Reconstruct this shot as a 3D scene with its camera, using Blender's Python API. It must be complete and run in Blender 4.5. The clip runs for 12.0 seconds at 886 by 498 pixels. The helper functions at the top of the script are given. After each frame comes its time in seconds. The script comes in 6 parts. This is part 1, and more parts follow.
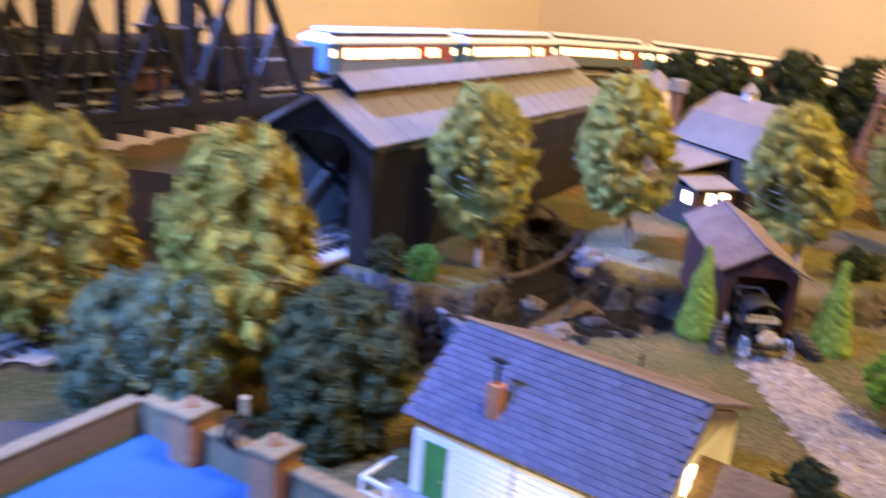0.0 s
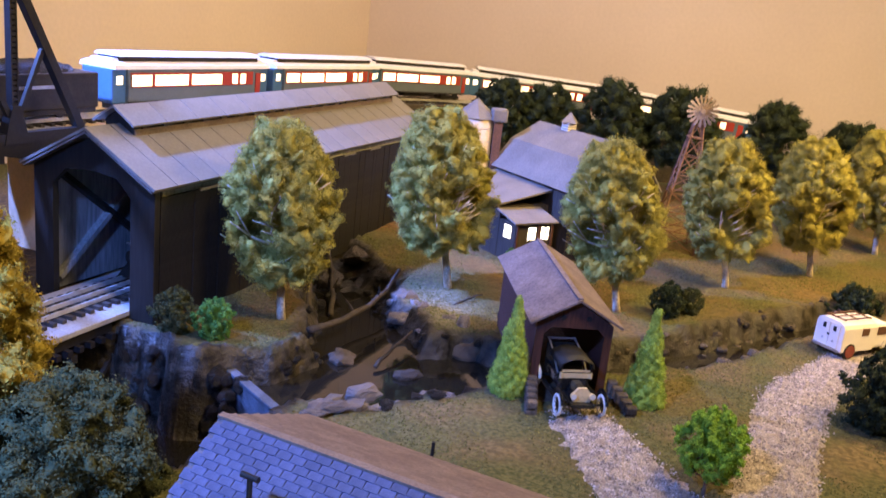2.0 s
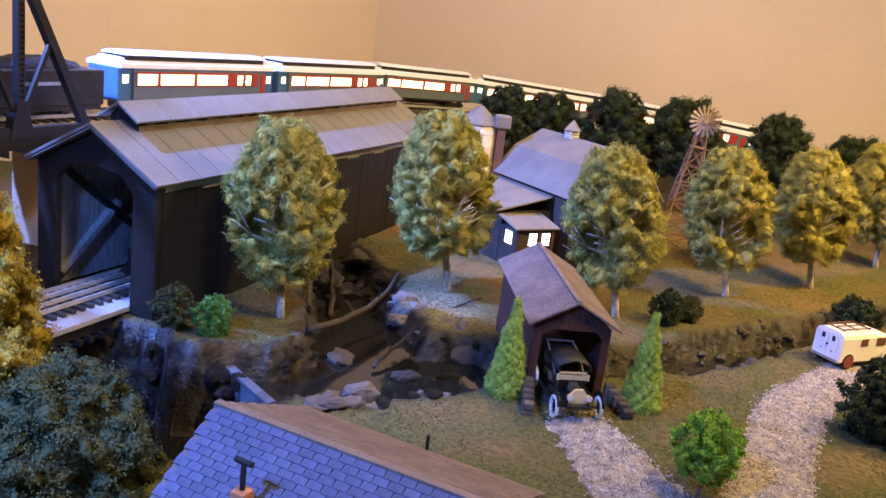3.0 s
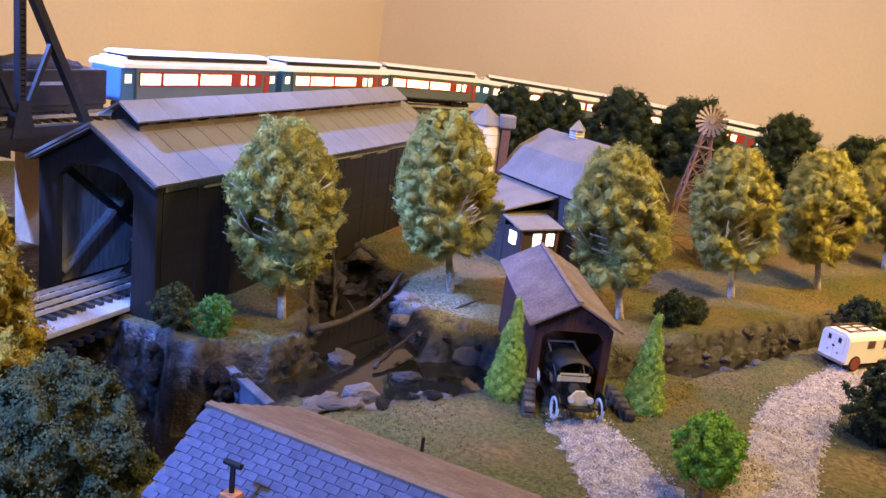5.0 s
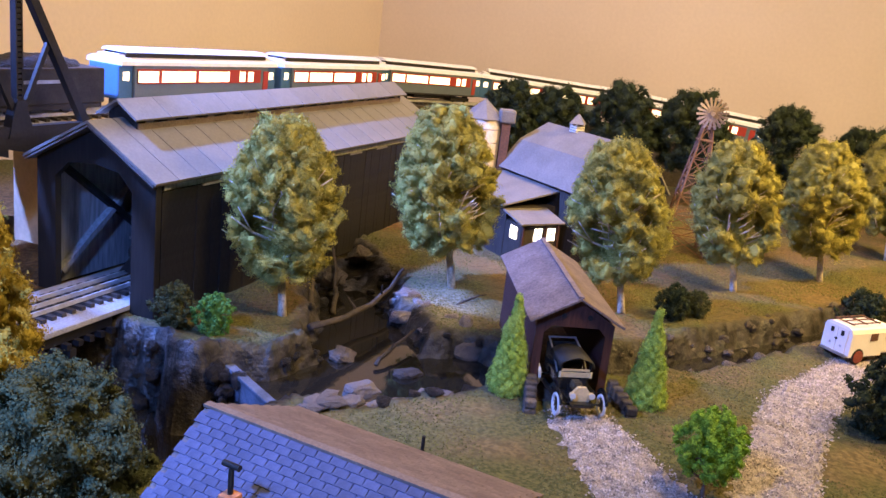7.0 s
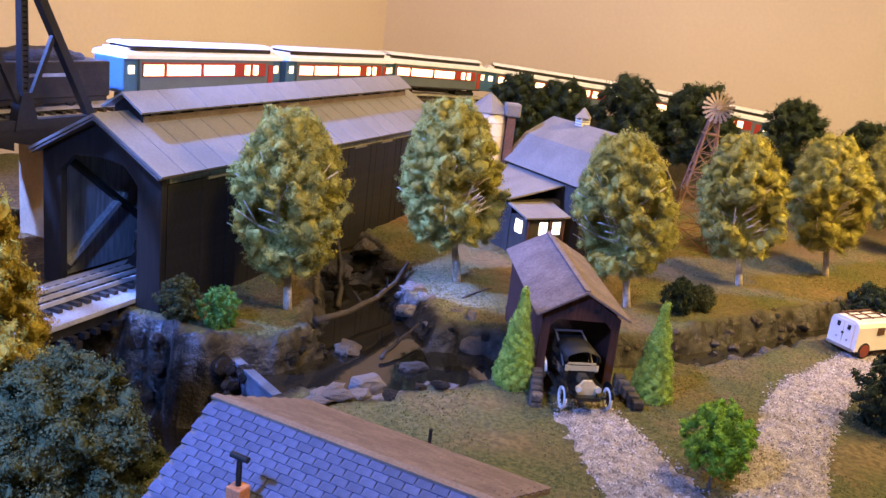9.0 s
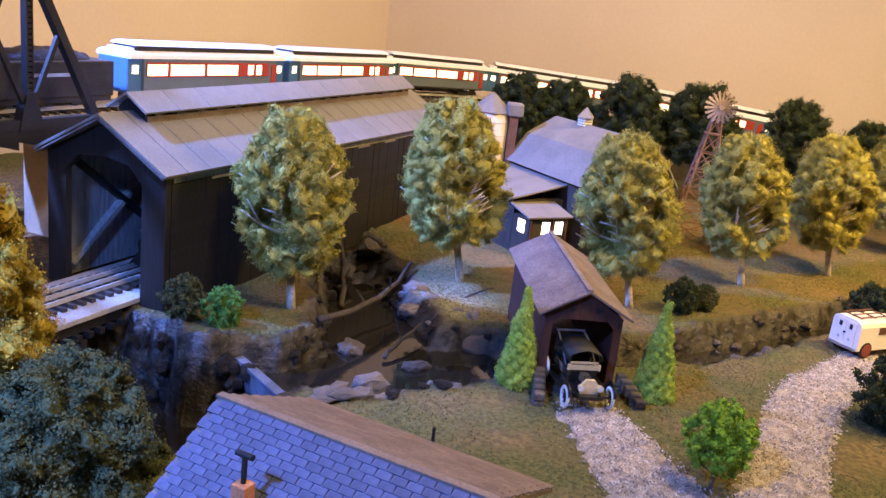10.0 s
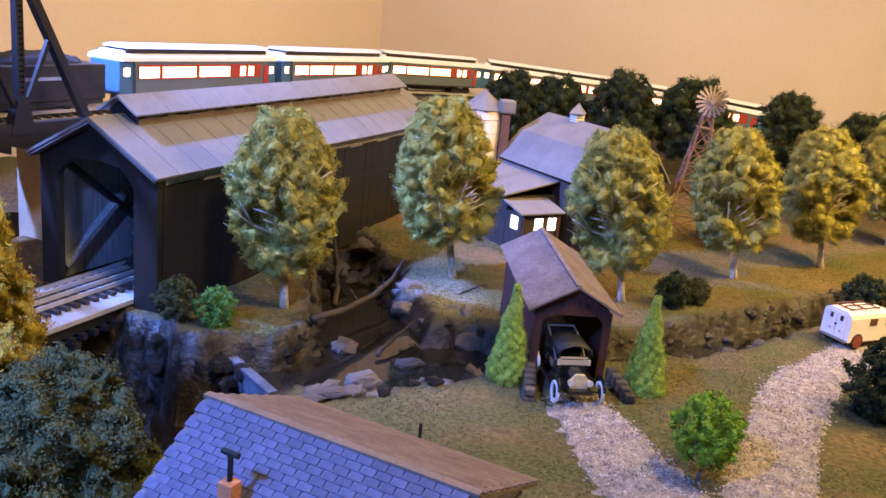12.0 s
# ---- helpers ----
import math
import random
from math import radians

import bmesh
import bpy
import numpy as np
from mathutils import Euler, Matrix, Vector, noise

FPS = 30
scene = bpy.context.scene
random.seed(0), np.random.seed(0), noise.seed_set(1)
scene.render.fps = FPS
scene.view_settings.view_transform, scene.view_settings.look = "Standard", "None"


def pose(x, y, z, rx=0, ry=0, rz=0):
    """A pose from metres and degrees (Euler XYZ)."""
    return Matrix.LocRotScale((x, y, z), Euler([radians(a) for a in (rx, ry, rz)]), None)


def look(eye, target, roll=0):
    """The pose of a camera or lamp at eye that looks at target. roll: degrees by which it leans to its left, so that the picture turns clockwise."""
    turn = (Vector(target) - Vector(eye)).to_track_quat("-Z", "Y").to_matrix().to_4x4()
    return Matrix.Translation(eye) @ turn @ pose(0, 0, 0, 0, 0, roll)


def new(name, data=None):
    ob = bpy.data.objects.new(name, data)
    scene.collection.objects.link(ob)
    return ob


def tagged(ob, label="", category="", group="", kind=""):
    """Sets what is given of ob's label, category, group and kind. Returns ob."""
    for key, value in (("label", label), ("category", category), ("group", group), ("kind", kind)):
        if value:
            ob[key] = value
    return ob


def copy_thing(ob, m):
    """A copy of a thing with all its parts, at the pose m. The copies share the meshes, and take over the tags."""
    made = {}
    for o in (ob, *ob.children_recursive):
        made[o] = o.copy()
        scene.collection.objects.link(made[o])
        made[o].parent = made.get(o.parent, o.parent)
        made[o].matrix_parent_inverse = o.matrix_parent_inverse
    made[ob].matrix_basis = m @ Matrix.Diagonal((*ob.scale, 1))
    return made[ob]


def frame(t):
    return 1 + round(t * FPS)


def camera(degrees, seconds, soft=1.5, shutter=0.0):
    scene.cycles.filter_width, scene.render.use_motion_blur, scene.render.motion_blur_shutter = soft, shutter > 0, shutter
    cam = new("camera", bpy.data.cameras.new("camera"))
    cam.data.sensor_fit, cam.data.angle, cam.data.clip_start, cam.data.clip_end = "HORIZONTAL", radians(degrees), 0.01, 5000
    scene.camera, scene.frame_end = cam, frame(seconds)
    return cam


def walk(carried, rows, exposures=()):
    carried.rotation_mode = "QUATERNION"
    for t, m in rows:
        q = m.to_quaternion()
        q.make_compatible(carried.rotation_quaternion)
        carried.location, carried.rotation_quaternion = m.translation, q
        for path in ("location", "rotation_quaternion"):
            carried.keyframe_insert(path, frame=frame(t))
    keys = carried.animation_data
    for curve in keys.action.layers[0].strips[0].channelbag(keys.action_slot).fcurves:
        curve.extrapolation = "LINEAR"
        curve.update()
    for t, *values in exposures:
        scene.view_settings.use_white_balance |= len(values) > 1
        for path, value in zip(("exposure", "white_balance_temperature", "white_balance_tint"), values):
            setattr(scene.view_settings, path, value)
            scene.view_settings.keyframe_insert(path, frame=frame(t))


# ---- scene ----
cam = camera(53.4, 12.0, shutter=0.9)
PATH = [
    (0, (0.031, -0.006, 0.323), (-0.056, 1.899, -0.28), 4.8),
    (0.5, (0.058, 0.046, 0.314), (0.173, 1.934, -0.338), 4.5),
    (1, (0.073, 0.081, 0.312), (0.308, 1.96, -0.333), 5.7),
    (1.5, (0.078, 0.09, 0.325), (0.335, 1.976, -0.289), 5.9),
    (2, (0.078, 0.084, 0.337), (0.331, 1.994, -0.2), 6.3),
    (2.5, (0.083, 0.08, 0.329), (0.337, 1.994, -0.192), 6.7),
    (3, (0.081, 0.078, 0.328), (0.326, 1.996, -0.185), 7.3),
    (5, (0.09, 0.083, 0.327), (0.314, 2.003, -0.187), 7.2),
    (5.5, (0.092, 0.085, 0.329), (0.315, 2.005, -0.184), 7.0),
    (6, (0.093, 0.084, 0.328), (0.317, 2.003, -0.19), 6.9),
    (6.5, (0.091, 0.084, 0.327), (0.314, 2.002, -0.195), 6.8),
    (7, (0.092, 0.087, 0.328), (0.313, 2.004, -0.199), 6.7),
    (9, (0.09, 0.088, 0.326), (0.304, 2.002, -0.213), 6.7),
    (9.5, (0.088, 0.085, 0.328), (0.3, 1.999, -0.211), 6.6),
    (10, (0.089, 0.085, 0.327), (0.298, 1.999, -0.214), 6.7),
    (10.5, (0.088, 0.085, 0.326), (0.297, 1.998, -0.218), 6.6),
    (11, (0.091, 0.084, 0.327), (0.298, 1.997, -0.218), 6.4),
    (11.5, (0.093, 0.086, 0.326), (0.3, 1.998, -0.223), 6.2),
    (12, (0.098, 0.079, 0.33), (0.307, 1.991, -0.217), 5.9),
]
walk(cam, [(t, look(eye, target, roll)) for t, eye, target, roll in PATH], (
    (0, 0.24, 7400, 10), (1, 0.2, 7500, 12), (1.5, 0.08, 7000, 11), (2.3, -0.12, 6500, 10), (3, -0.12, 6500, 10), (5, -0.04, 6500, 10), (12, 0.0, 6600, 10)))

# ---- light ----
world = bpy.data.worlds.new("room_air")
world.use_nodes = True
world.node_tree.nodes["Background"].inputs[0].default_value = (1.0, 0.85, 0.7, 1)
world.node_tree.nodes["Background"].inputs[1].default_value = 0.02


def area_lamp(name, eye, target, size, watts, colour, spread=180):
    d = bpy.data.lights.new(name, "AREA")
    d.shape, d.size, d.energy, d.color = "DISK", size, watts, colour
    d.spread = math.radians(spread)
    ob = new(name, d)
    ob.matrix_world = look(eye, target)
    return ob


area_lamp("blue_window_lamp", (-0.80, 1.02, 0.90), (-0.05, 1.27, 0.10), 0.06, 12.5, (0.14, 0.27, 1.0), 54)
area_lamp("blue_room_lamp", (-0.34, 0.05, 0.70), (-0.08, 0.58, 0.0), 0.07, 4.6, (0.12, 0.28, 1.0), 70)
area_lamp("warm_room_lamp", (0.55, 0.25, 1.38), (0.45, 1.2, 0.0), 0.35, 22.0, (1.0, 0.76, 0.42))
area_lamp("yellow_room_lamp", (1.30, 0.85, 0.95), (0.80, 1.38, 0.0), 0.20, 12.5, (1.0, 0.66, 0.20), 110)
# unseen fill added to brighten and tint the two far walls
area_lamp("wall_fill", (0.45, 1.55, 1.36), (0.2, 2.6, 0.3), 0.5, 11.0, (1.0, 0.86, 0.90))
scene.view_settings.exposure = 0.0

# ---- materials ----


def surf(name, c1, c2=None, rough=0.7, metal=0.0, scale=30.0, fine=500.0, bump=0.25, depth=0.0006, grain=0.25, stretch=(1, 1, 1), island=0.0, objrand=0.0, coat=0.0, spec=0.35):
    """A procedural surface: two tones in large patches, a fine grain and relief."""
    m = bpy.data.materials.new(name)
    m.use_nodes = True
    nt = m.node_tree
    N, L = nt.nodes, nt.links
    p = N["Principled BSDF"]
    c2 = c2 or tuple(v * 0.72 for v in c1)
    tc = N.new("ShaderNodeTexCoord")
    mp = N.new("ShaderNodeMapping")
    mp.inputs["Scale"].default_value = stretch
    L.new(tc.outputs["Object"], mp.inputs["Vector"])
    a, b = N.new("ShaderNodeTexNoise"), N.new("ShaderNodeTexNoise")
    a.inputs["Scale"].default_value, a.inputs["Detail"].default_value = scale, 5
    b.inputs["Scale"].default_value, b.inputs["Detail"].default_value = fine, 4
    L.new(mp.outputs[0], a.inputs["Vector"])
    L.new(mp.outputs[0], b.inputs["Vector"])
    r = N.new("ShaderNodeValToRGB")
    r.color_ramp.elements[0].position, r.color_ramp.elements[1].position = 0.38, 0.62
    r.color_ramp.elements[0].color, r.color_ramp.elements[1].color = (*c1, 1), (*c2, 1)
    L.new(a.outputs["Fac"], r.inputs["Fac"])
    out = r.outputs["Color"]
    h = N.new("ShaderNodeMapRange")
    h.inputs["From Min"].default_value, h.inputs["From Max"].default_value = 0.3, 0.7
    h.inputs["To Min"].default_value, h.inputs["To Max"].default_value = 1 - grain, 1 + grain
    L.new(b.outputs["Fac"], h.inputs["Value"])
    val = h.outputs[0]
    if island or objrand:
        src = N.new("ShaderNodeNewGeometry").outputs["Random Per Island"] if island else N.new("ShaderNodeObjectInfo").outputs["Random"]
        k = N.new("ShaderNodeMapRange")
        amt = island or objrand
        k.inputs["To Min"].default_value, k.inputs["To Max"].default_value = 1 - amt, 1 + amt
        L.new(src, k.inputs["Value"])
        mu = N.new("ShaderNodeMath")
        mu.operation = "MULTIPLY"
        L.new(val, mu.inputs[0])
        L.new(k.outputs[0], mu.inputs[1])
        val = mu.outputs[0]
    sc = N.new("ShaderNodeVectorMath")
    sc.operation = "SCALE"
    L.new(out, sc.inputs[0])
    L.new(val, sc.inputs["Scale"])
    L.new(sc.outputs[0], p.inputs["Base Color"])
    p.inputs["Roughness"].default_value, p.inputs["Metallic"].default_value = rough, metal
    p.inputs["Specular IOR Level"].default_value = spec
    p.inputs["Coat Weight"].default_value = coat
    if bump:
        bu = N.new("ShaderNodeBump")
        bu.inputs["Strength"].default_value, bu.inputs["Distance"].default_value = bump, depth
        L.new(b.outputs["Fac"], bu.inputs["Height"])
        L.new(bu.outputs[0], p.inputs["Normal"])
    return m


def glow(name, colour, strength):
    m = bpy.data.materials.new(name)
    m.use_nodes = True
    p = m.node_tree.nodes["Principled BSDF"]
    p.inputs["Base Color"].default_value = (*colour, 1)
    p.inputs["Emission Color"].default_value, p.inputs["Emission Strength"].default_value = (*colour, 1), strength
    return m


M = dict(
    wall=surf("wall_paint", (0.74, 0.61, 0.475), (0.71, 0.58, 0.45), rough=0.75, scale=3, fine=120, bump=0.12, depth=0.001, grain=0.03),
    wallr=surf("wall_paint_rose", (0.70, 0.59, 0.535), (0.67, 0.563, 0.51), rough=0.6, scale=3, fine=120, bump=0.12, depth=0.001, grain=0.03),
    ceil=surf("ceiling_paint", (0.8, 0.78, 0.72), rough=0.9, scale=4, fine=90, grain=0.04),
    carpet=surf("carpet", (0.22, 0.18, 0.14), rough=0.95, fine=300),
    fascia=surf("plywood_riser", (0.62, 0.47, 0.30), (0.55, 0.41, 0.26), rough=0.7, scale=9, fine=200, grain=0.08),
    earth=surf("earth_brown_riser", (0.075, 0.056, 0.034), (0.045, 0.036, 0.022), rough=0.9, scale=25, fine=300, grain=0.3),
    blackwood=surf("black_stained_wood", (0.012, 0.0105, 0.0095), (0.019, 0.016, 0.014), rough=0.62, scale=25, fine=260, stretch=(1, 1, 0.12), bump=0.3, grain=0.35),
    inwood=surf("weathered_wood_inside", (0.34, 0.34, 0.35), (0.26, 0.26, 0.265), rough=0.7, scale=25, fine=260, stretch=(1, 1, 0.12), grain=0.3),
    tin=surf("painted_tin_roof", (0.215, 0.195, 0.175), (0.18, 0.165, 0.15), rough=0.45, scale=14, fine=350, bump=0.08, grain=0.10, objrand=0.06),
    tinedge=surf("tin_seam", (0.16, 0.14, 0.13), rough=0.6, fine=350),
    girder=surf("black_girder_paint", (0.012, 0.011, 0.012), (0.02, 0.018, 0.018), rough=0.45, scale=30, fine=300, grain=0.3),
    rail=surf("steel_rail", (0.62, 0.61, 0.60), (0.50, 0.48, 0.46), rough=0.35, metal=0.35, scale=60, fine=600, grain=0.15),
    tie=surf("dark_tie", (0.055, 0.045, 0.04), (0.035, 0.03, 0.027), rough=0.8, scale=90, fine=700, objrand=0.25),
    deck=surf("grey_deck_board", (0.36, 0.34, 0.33), (0.28, 0.265, 0.26), rough=0.75, scale=30, fine=400, grain=0.2),
    ballast=surf("grey_ballast", (0.30, 0.27, 0.25), (0.17, 0.15, 0.14), rough=0.95, scale=220, fine=900, bump=0.8, depth=0.002, grain=0.45),
    barnred=surf("brown_red_boards", (0.085, 0.030, 0.020), (0.055, 0.022, 0.016), rough=0.7, scale=40, fine=350, stretch=(1, 1, 0.15), grain=0.35),
    cedar=surf("weathered_shake_roof", (0.19, 0.145, 0.135), (0.14, 0.105, 0.10), rough=0.8, scale=35, fine=420, grain=0.3, bump=0.5),
    barnroof=surf("barn_roof_tin", (0.21, 0.185, 0.165), (0.17, 0.15, 0.135), rough=0.55, scale=22, fine=380, grain=0.15),
    barnwall=surf("dark_barn_boards", (0.05, 0.038, 0.03), (0.035, 0.027, 0.022), rough=0.75, scale=40, fine=300, stretch=(1, 1, 0.15), grain=0.3),
    silo=surf("cream_silo_stave", (0.62, 0.50, 0.36), (0.54, 0.43, 0.30), rough=0.7, scale=25, fine=300, grain=0.12),
    silobrown=surf("brown_silo_post", (0.14, 0.065, 0.04), rough=0.7, fine=350),
    shingle=surf("slate_shingle", (0.085, 0.095, 0.165), (0.066, 0.074, 0.130), rough=0.65, scale=40, fine=600, grain=0.2, objrand=0.16),
    # slate of the back slope and ridge, warm light put into its brown
    shinglewarm=surf("slate_shingle_warm_lit", (0.185, 0.128, 0.092), (0.15, 0.10, 0.072), rough=0.7, scale=40, fine=600, grain=0.2, island=0.16),
    white=surf("white_siding", (0.78, 0.75, 0.68), (0.72, 0.69, 0.62), rough=0.5, scale=20, fine=300, grain=0.05),
    greendoor=surf("green_door_paint", (0.05, 0.21, 0.05), (0.04, 0.17, 0.04), rough=0.45, scale=40, fine=400, grain=0.1),
    brick=surf("orange_brick", (0.48, 0.19, 0.08), (0.38, 0.14, 0.06), rough=0.8, scale=150, fine=600, grain=0.3),
    porchroof=surf("brown_shingle", (0.20, 0.125, 0.06), (0.15, 0.09, 0.045), rough=0.8, scale=60, fine=500, grain=0.3),
    bluetop=surf("flat_roof_membrane", (0.030, 0.125, 0.28), (0.025, 0.105, 0.25), rough=0.5, scale=10, fine=200, grain=0.06),
    parapet=surf("tan_parapet", (0.27, 0.20, 0.115), (0.22, 0.165, 0.095), rough=0.75, scale=30, fine=350, grain=0.18),
    terracotta=surf("terracotta_pot", (0.46, 0.21, 0.10), (0.38, 0.165, 0.08), rough=0.7, scale=60, fine=400, grain=0.2),
    birch=surf("birch_bark", (0.70, 0.60, 0.45), (0.44, 0.36, 0.25), rough=0.8, scale=160, fine=700, stretch=(1, 1, 0.5), bump=0.5, grain=0.35),
    bark=surf("brown_bark", (0.13, 0.09, 0.06), (0.08, 0.055, 0.04), rough=0.9, scale=160, fine=700, bump=0.7, grain=0.4),
    driftwood=surf("driftwood", (0.062, 0.046, 0.034), (0.035, 0.027, 0.02), rough=0.8, scale=90, fine=500, bump=0.6, grain=0.4),
    rock=surf("grey_brown_rock", (0.125, 0.098, 0.076), (0.045, 0.036, 0.030), rough=0.6, scale=70, fine=420, bump=0.8, depth=0.0015, grain=0.35, objrand=0.3),
    cliffrock=surf("dark_cliff_rock", (0.045, 0.038, 0.033), (0.012, 0.010, 0.009), rough=0.38, scale=70, fine=420, bump=0.9, depth=0.002, grain=0.4, objrand=0.35),
    palerock=surf("pale_rock", (0.28, 0.24, 0.225), (0.11, 0.092, 0.085), rough=0.7, scale=60, fine=420, bump=0.8, depth=0.0015, grain=0.35, objrand=0.15),
    carblack=surf("black_car_enamel", (0.010, 0.010, 0.010), (0.014, 0.014, 0.013), rough=0.22, scale=20, fine=100, bump=0.0, grain=0.1, coat=0.5),
    carcloth=surf("black_car_top", (0.016, 0.015, 0.014), rough=0.6, fine=900, bump=0.3),
    brass=surf("brass", (0.78, 0.64, 0.38), (0.68, 0.54, 0.30), rough=0.35, metal=0.35, scale=80, fine=600, grain=0.1),
    tyrewhite=surf("white_tyre", (0.72, 0.70, 0.66), rough=0.6, scale=60, fine=600, grain=0.06),
    vanwhite=surf("cream_van_enamel", (0.80, 0.74, 0.70), (0.76, 0.70, 0.66), rough=0.35, scale=40, fine=300, bump=0.0, grain=0.03),
    tyrered=surf("red_brown_wheel", (0.22, 0.05, 0.035), (0.17, 0.04, 0.03), rough=0.5, scale=60, fine=500),
    rubber=surf("dark_rubber", (0.02, 0.018, 0.017), rough=0.7, fine=500),
    coachgrey=surf("coach_grey_blue", (0.13, 0.155, 0.175), (0.11, 0.135, 0.15), rough=0.45, scale=20, fine=300, grain=0.06),
    coachblue=surf("coach_end_blue", (0.06, 0.14, 0.26), (0.05, 0.12, 0.22), rough=0.45, scale=20, fine=300, grain=0.06),
    coachred=surf("coach_red", (0.38, 0.045, 0.03), (0.32, 0.04, 0.025), rough=0.45, scale=20, fine=300, grain=0.06),
    coachroof=surf("snow_white_coach_roof", (0.80, 0.78, 0.78), (0.74, 0.72, 0.74), rough=0.6, scale=40, fine=300, grain=0.06),
    locoblack=surf("loco_graphite", (0.030, 0.027, 0.025), (0.045, 0.04, 0.036), rough=0.42, metal=0.3, scale=40, fine=400, grain=0.2),
    silver=surf("bare_metal", (0.55, 0.53, 0.50), rough=0.35, metal=0.8, scale=60, fine=500, grain=0.1),
    coal=surf("coal_load", (0.018, 0.017, 0.018), (0.03, 0.028, 0.03), rough=0.5, scale=200, fine=700, bump=1.0, depth=0.003, grain=0.5),
    windmill=surf("rusty_windmill_wood", (0.22, 0.12, 0.075), (0.15, 0.08, 0.05), rough=0.75, scale=60, fine=500, grain=0.3),
    blade=surf("pale_windmill_blade", (0.34, 0.26, 0.21), (0.26, 0.19, 0.155), rough=0.6, scale=60, fine=500, grain=0.2),
    dam=surf("concrete_spillway", (0.11, 0.12, 0.15), (0.07, 0.075, 0.09), rough=0.7, scale=50, fine=400, grain=0.25),
    pipe=surf("black_iron_pipe", (0.012, 0.012, 0.012), rough=0.5, fine=400),
    postwood=surf("tan_wooden_post", (0.42, 0.30, 0.16), (0.33, 0.23, 0.12), rough=0.8, scale=60, fine=500, grain=0.25),
    winlight=glow("lit_window", (1.0, 0.86, 0.66), 5.0),
    coachlight=glow("lit_coach_window", (1.0, 0.72, 0.42), 4.0),
    greenlight=glow("green_marker_lamp", (0.02, 0.9, 0.5), 3.0),
    headlight=glow("headlamp", (1.0, 0.95, 0.85), 8.0),
)


def leafmat(name, c1, c2, amt=0.20):
    return surf(name, c1, c2, rough=0.85, scale=28, fine=700, bump=0.0, grain=0.2, island=amt, spec=0.15)


LEAF = dict(
    olive=leafmat("olive_foliage", (0.325, 0.300, 0.078), (0.375, 0.325, 0.075)),
    gold=leafmat("golden_foliage", (0.42, 0.30, 0.045), (0.34, 0.275, 0.06)),
    teal=leafmat("blue_green_foliage", (0.11, 0.15, 0.09), (0.14, 0.165, 0.08)),
    dark=leafmat("dark_green_foliage", (0.058, 0.068, 0.030), (0.085, 0.088, 0.037)),
    pine=leafmat("deep_green_foliage", (0.028, 0.040, 0.020), (0.038, 0.048, 0.023)),
    bright=leafmat("bright_green_foliage", (0.18, 0.34, 0.035), (0.22, 0.36, 0.04)),
    mid=leafmat("mid_green_foliage", (0.075, 0.19, 0.04), (0.10, 0.21, 0.045)),
    lime=leafmat("lime_green_foliage", (0.31, 0.44, 0.075), (0.36, 0.46, 0.085)),
)


def ground_material():
    m = bpy.data.materials.new("scenic_turf_and_rock")
    m.use_nodes = True
    nt = m.node_tree
    N, L = nt.nodes, nt.links
    p = N["Principled BSDF"]
    tc = N.new("ShaderNodeTexCoord")

    def noise_tex(scale, detail=5):
        n = N.new("ShaderNodeTexNoise")
        n.inputs["Scale"].default_value, n.inputs["Detail"].default_value = scale, detail
        L.new(tc.outputs["Object"], n.inputs["Vector"])
        return n.outputs["Fac"]

    def ramp(fac, a, b, lo=0.4, hi=0.6):
        r = N.new("ShaderNodeValToRGB")
        r.color_ramp.elements[0].position, r.color_ramp.elements[1].position = lo, hi
        r.color_ramp.elements[0].color, r.color_ramp.elements[1].color = (*a, 1), (*b, 1)
        L.new(fac, r.inputs["Fac"])
        return r.outputs["Color"]

    def mix(fac, a, b):
        x = N.new("ShaderNodeMix")
        x.data_type = "RGBA"
        L.new(fac, x.inputs["Factor"])
        L.new(a, x.inputs["A"])
        L.new(b, x.inputs["B"])
        return x.outputs["Result"]

    grass = ramp(noise_tex(260), (0.048, 0.053, 0.017), (0.112, 0.108, 0.040))
    dirt = ramp(noise_tex(180), (0.085, 0.064, 0.028), (0.165, 0.120, 0.055))
    rust = ramp(noise_tex(150), (0.095, 0.050, 0.018), (0.175, 0.098, 0.036))
    tone = N.new("ShaderNodeAttribute")
    tone.attribute_name = "rust"
    turf = mix(ramp(noise_tex(13), (0, 0, 0), (1, 1, 1), 0.44, 0.60), grass, dirt)
    turf = mix(tone.outputs["Fac"], turf, rust)
    pale = ramp(noise_tex(230), (0.13, 0.125, 0.075), (0.27, 0.25, 0.18))
    chalk = N.new("ShaderNodeAttribute")
    chalk.attribute_name = "chalk"
    turf = mix(chalk.outputs["Fac"], turf, pale)
    rock = ramp(noise_tex(75, 9), (0.008, 0.0068, 0.0055), (0.072, 0.060, 0.049), 0.36, 0.72)
    at = N.new("ShaderNodeAttribute")
    at.attribute_name = "rocky"
    col = mix(at.outputs["Fac"], turf, rock)
    L.new(col, p.inputs["Base Color"])
    wet = N.new("ShaderNodeMapRange")
    wet.inputs["To Min"].default_value, wet.inputs["To Max"].default_value = 0.92, 0.45
    L.new(at.outputs["Fac"], wet.inputs["Value"])
    L.new(wet.outputs[0], p.inputs["Roughness"])
    p.inputs["Specular IOR Level"].default_value = 0.3
    bu = N.new("ShaderNodeBump")
    bu.inputs["Strength"].default_value, bu.inputs["Distance"].default_value = 1.0, 0.0025
    L.new(noise_tex(240, 9), bu.inputs["Height"])
    L.new(bu.outputs[0], p.inputs["Normal"])
    return m


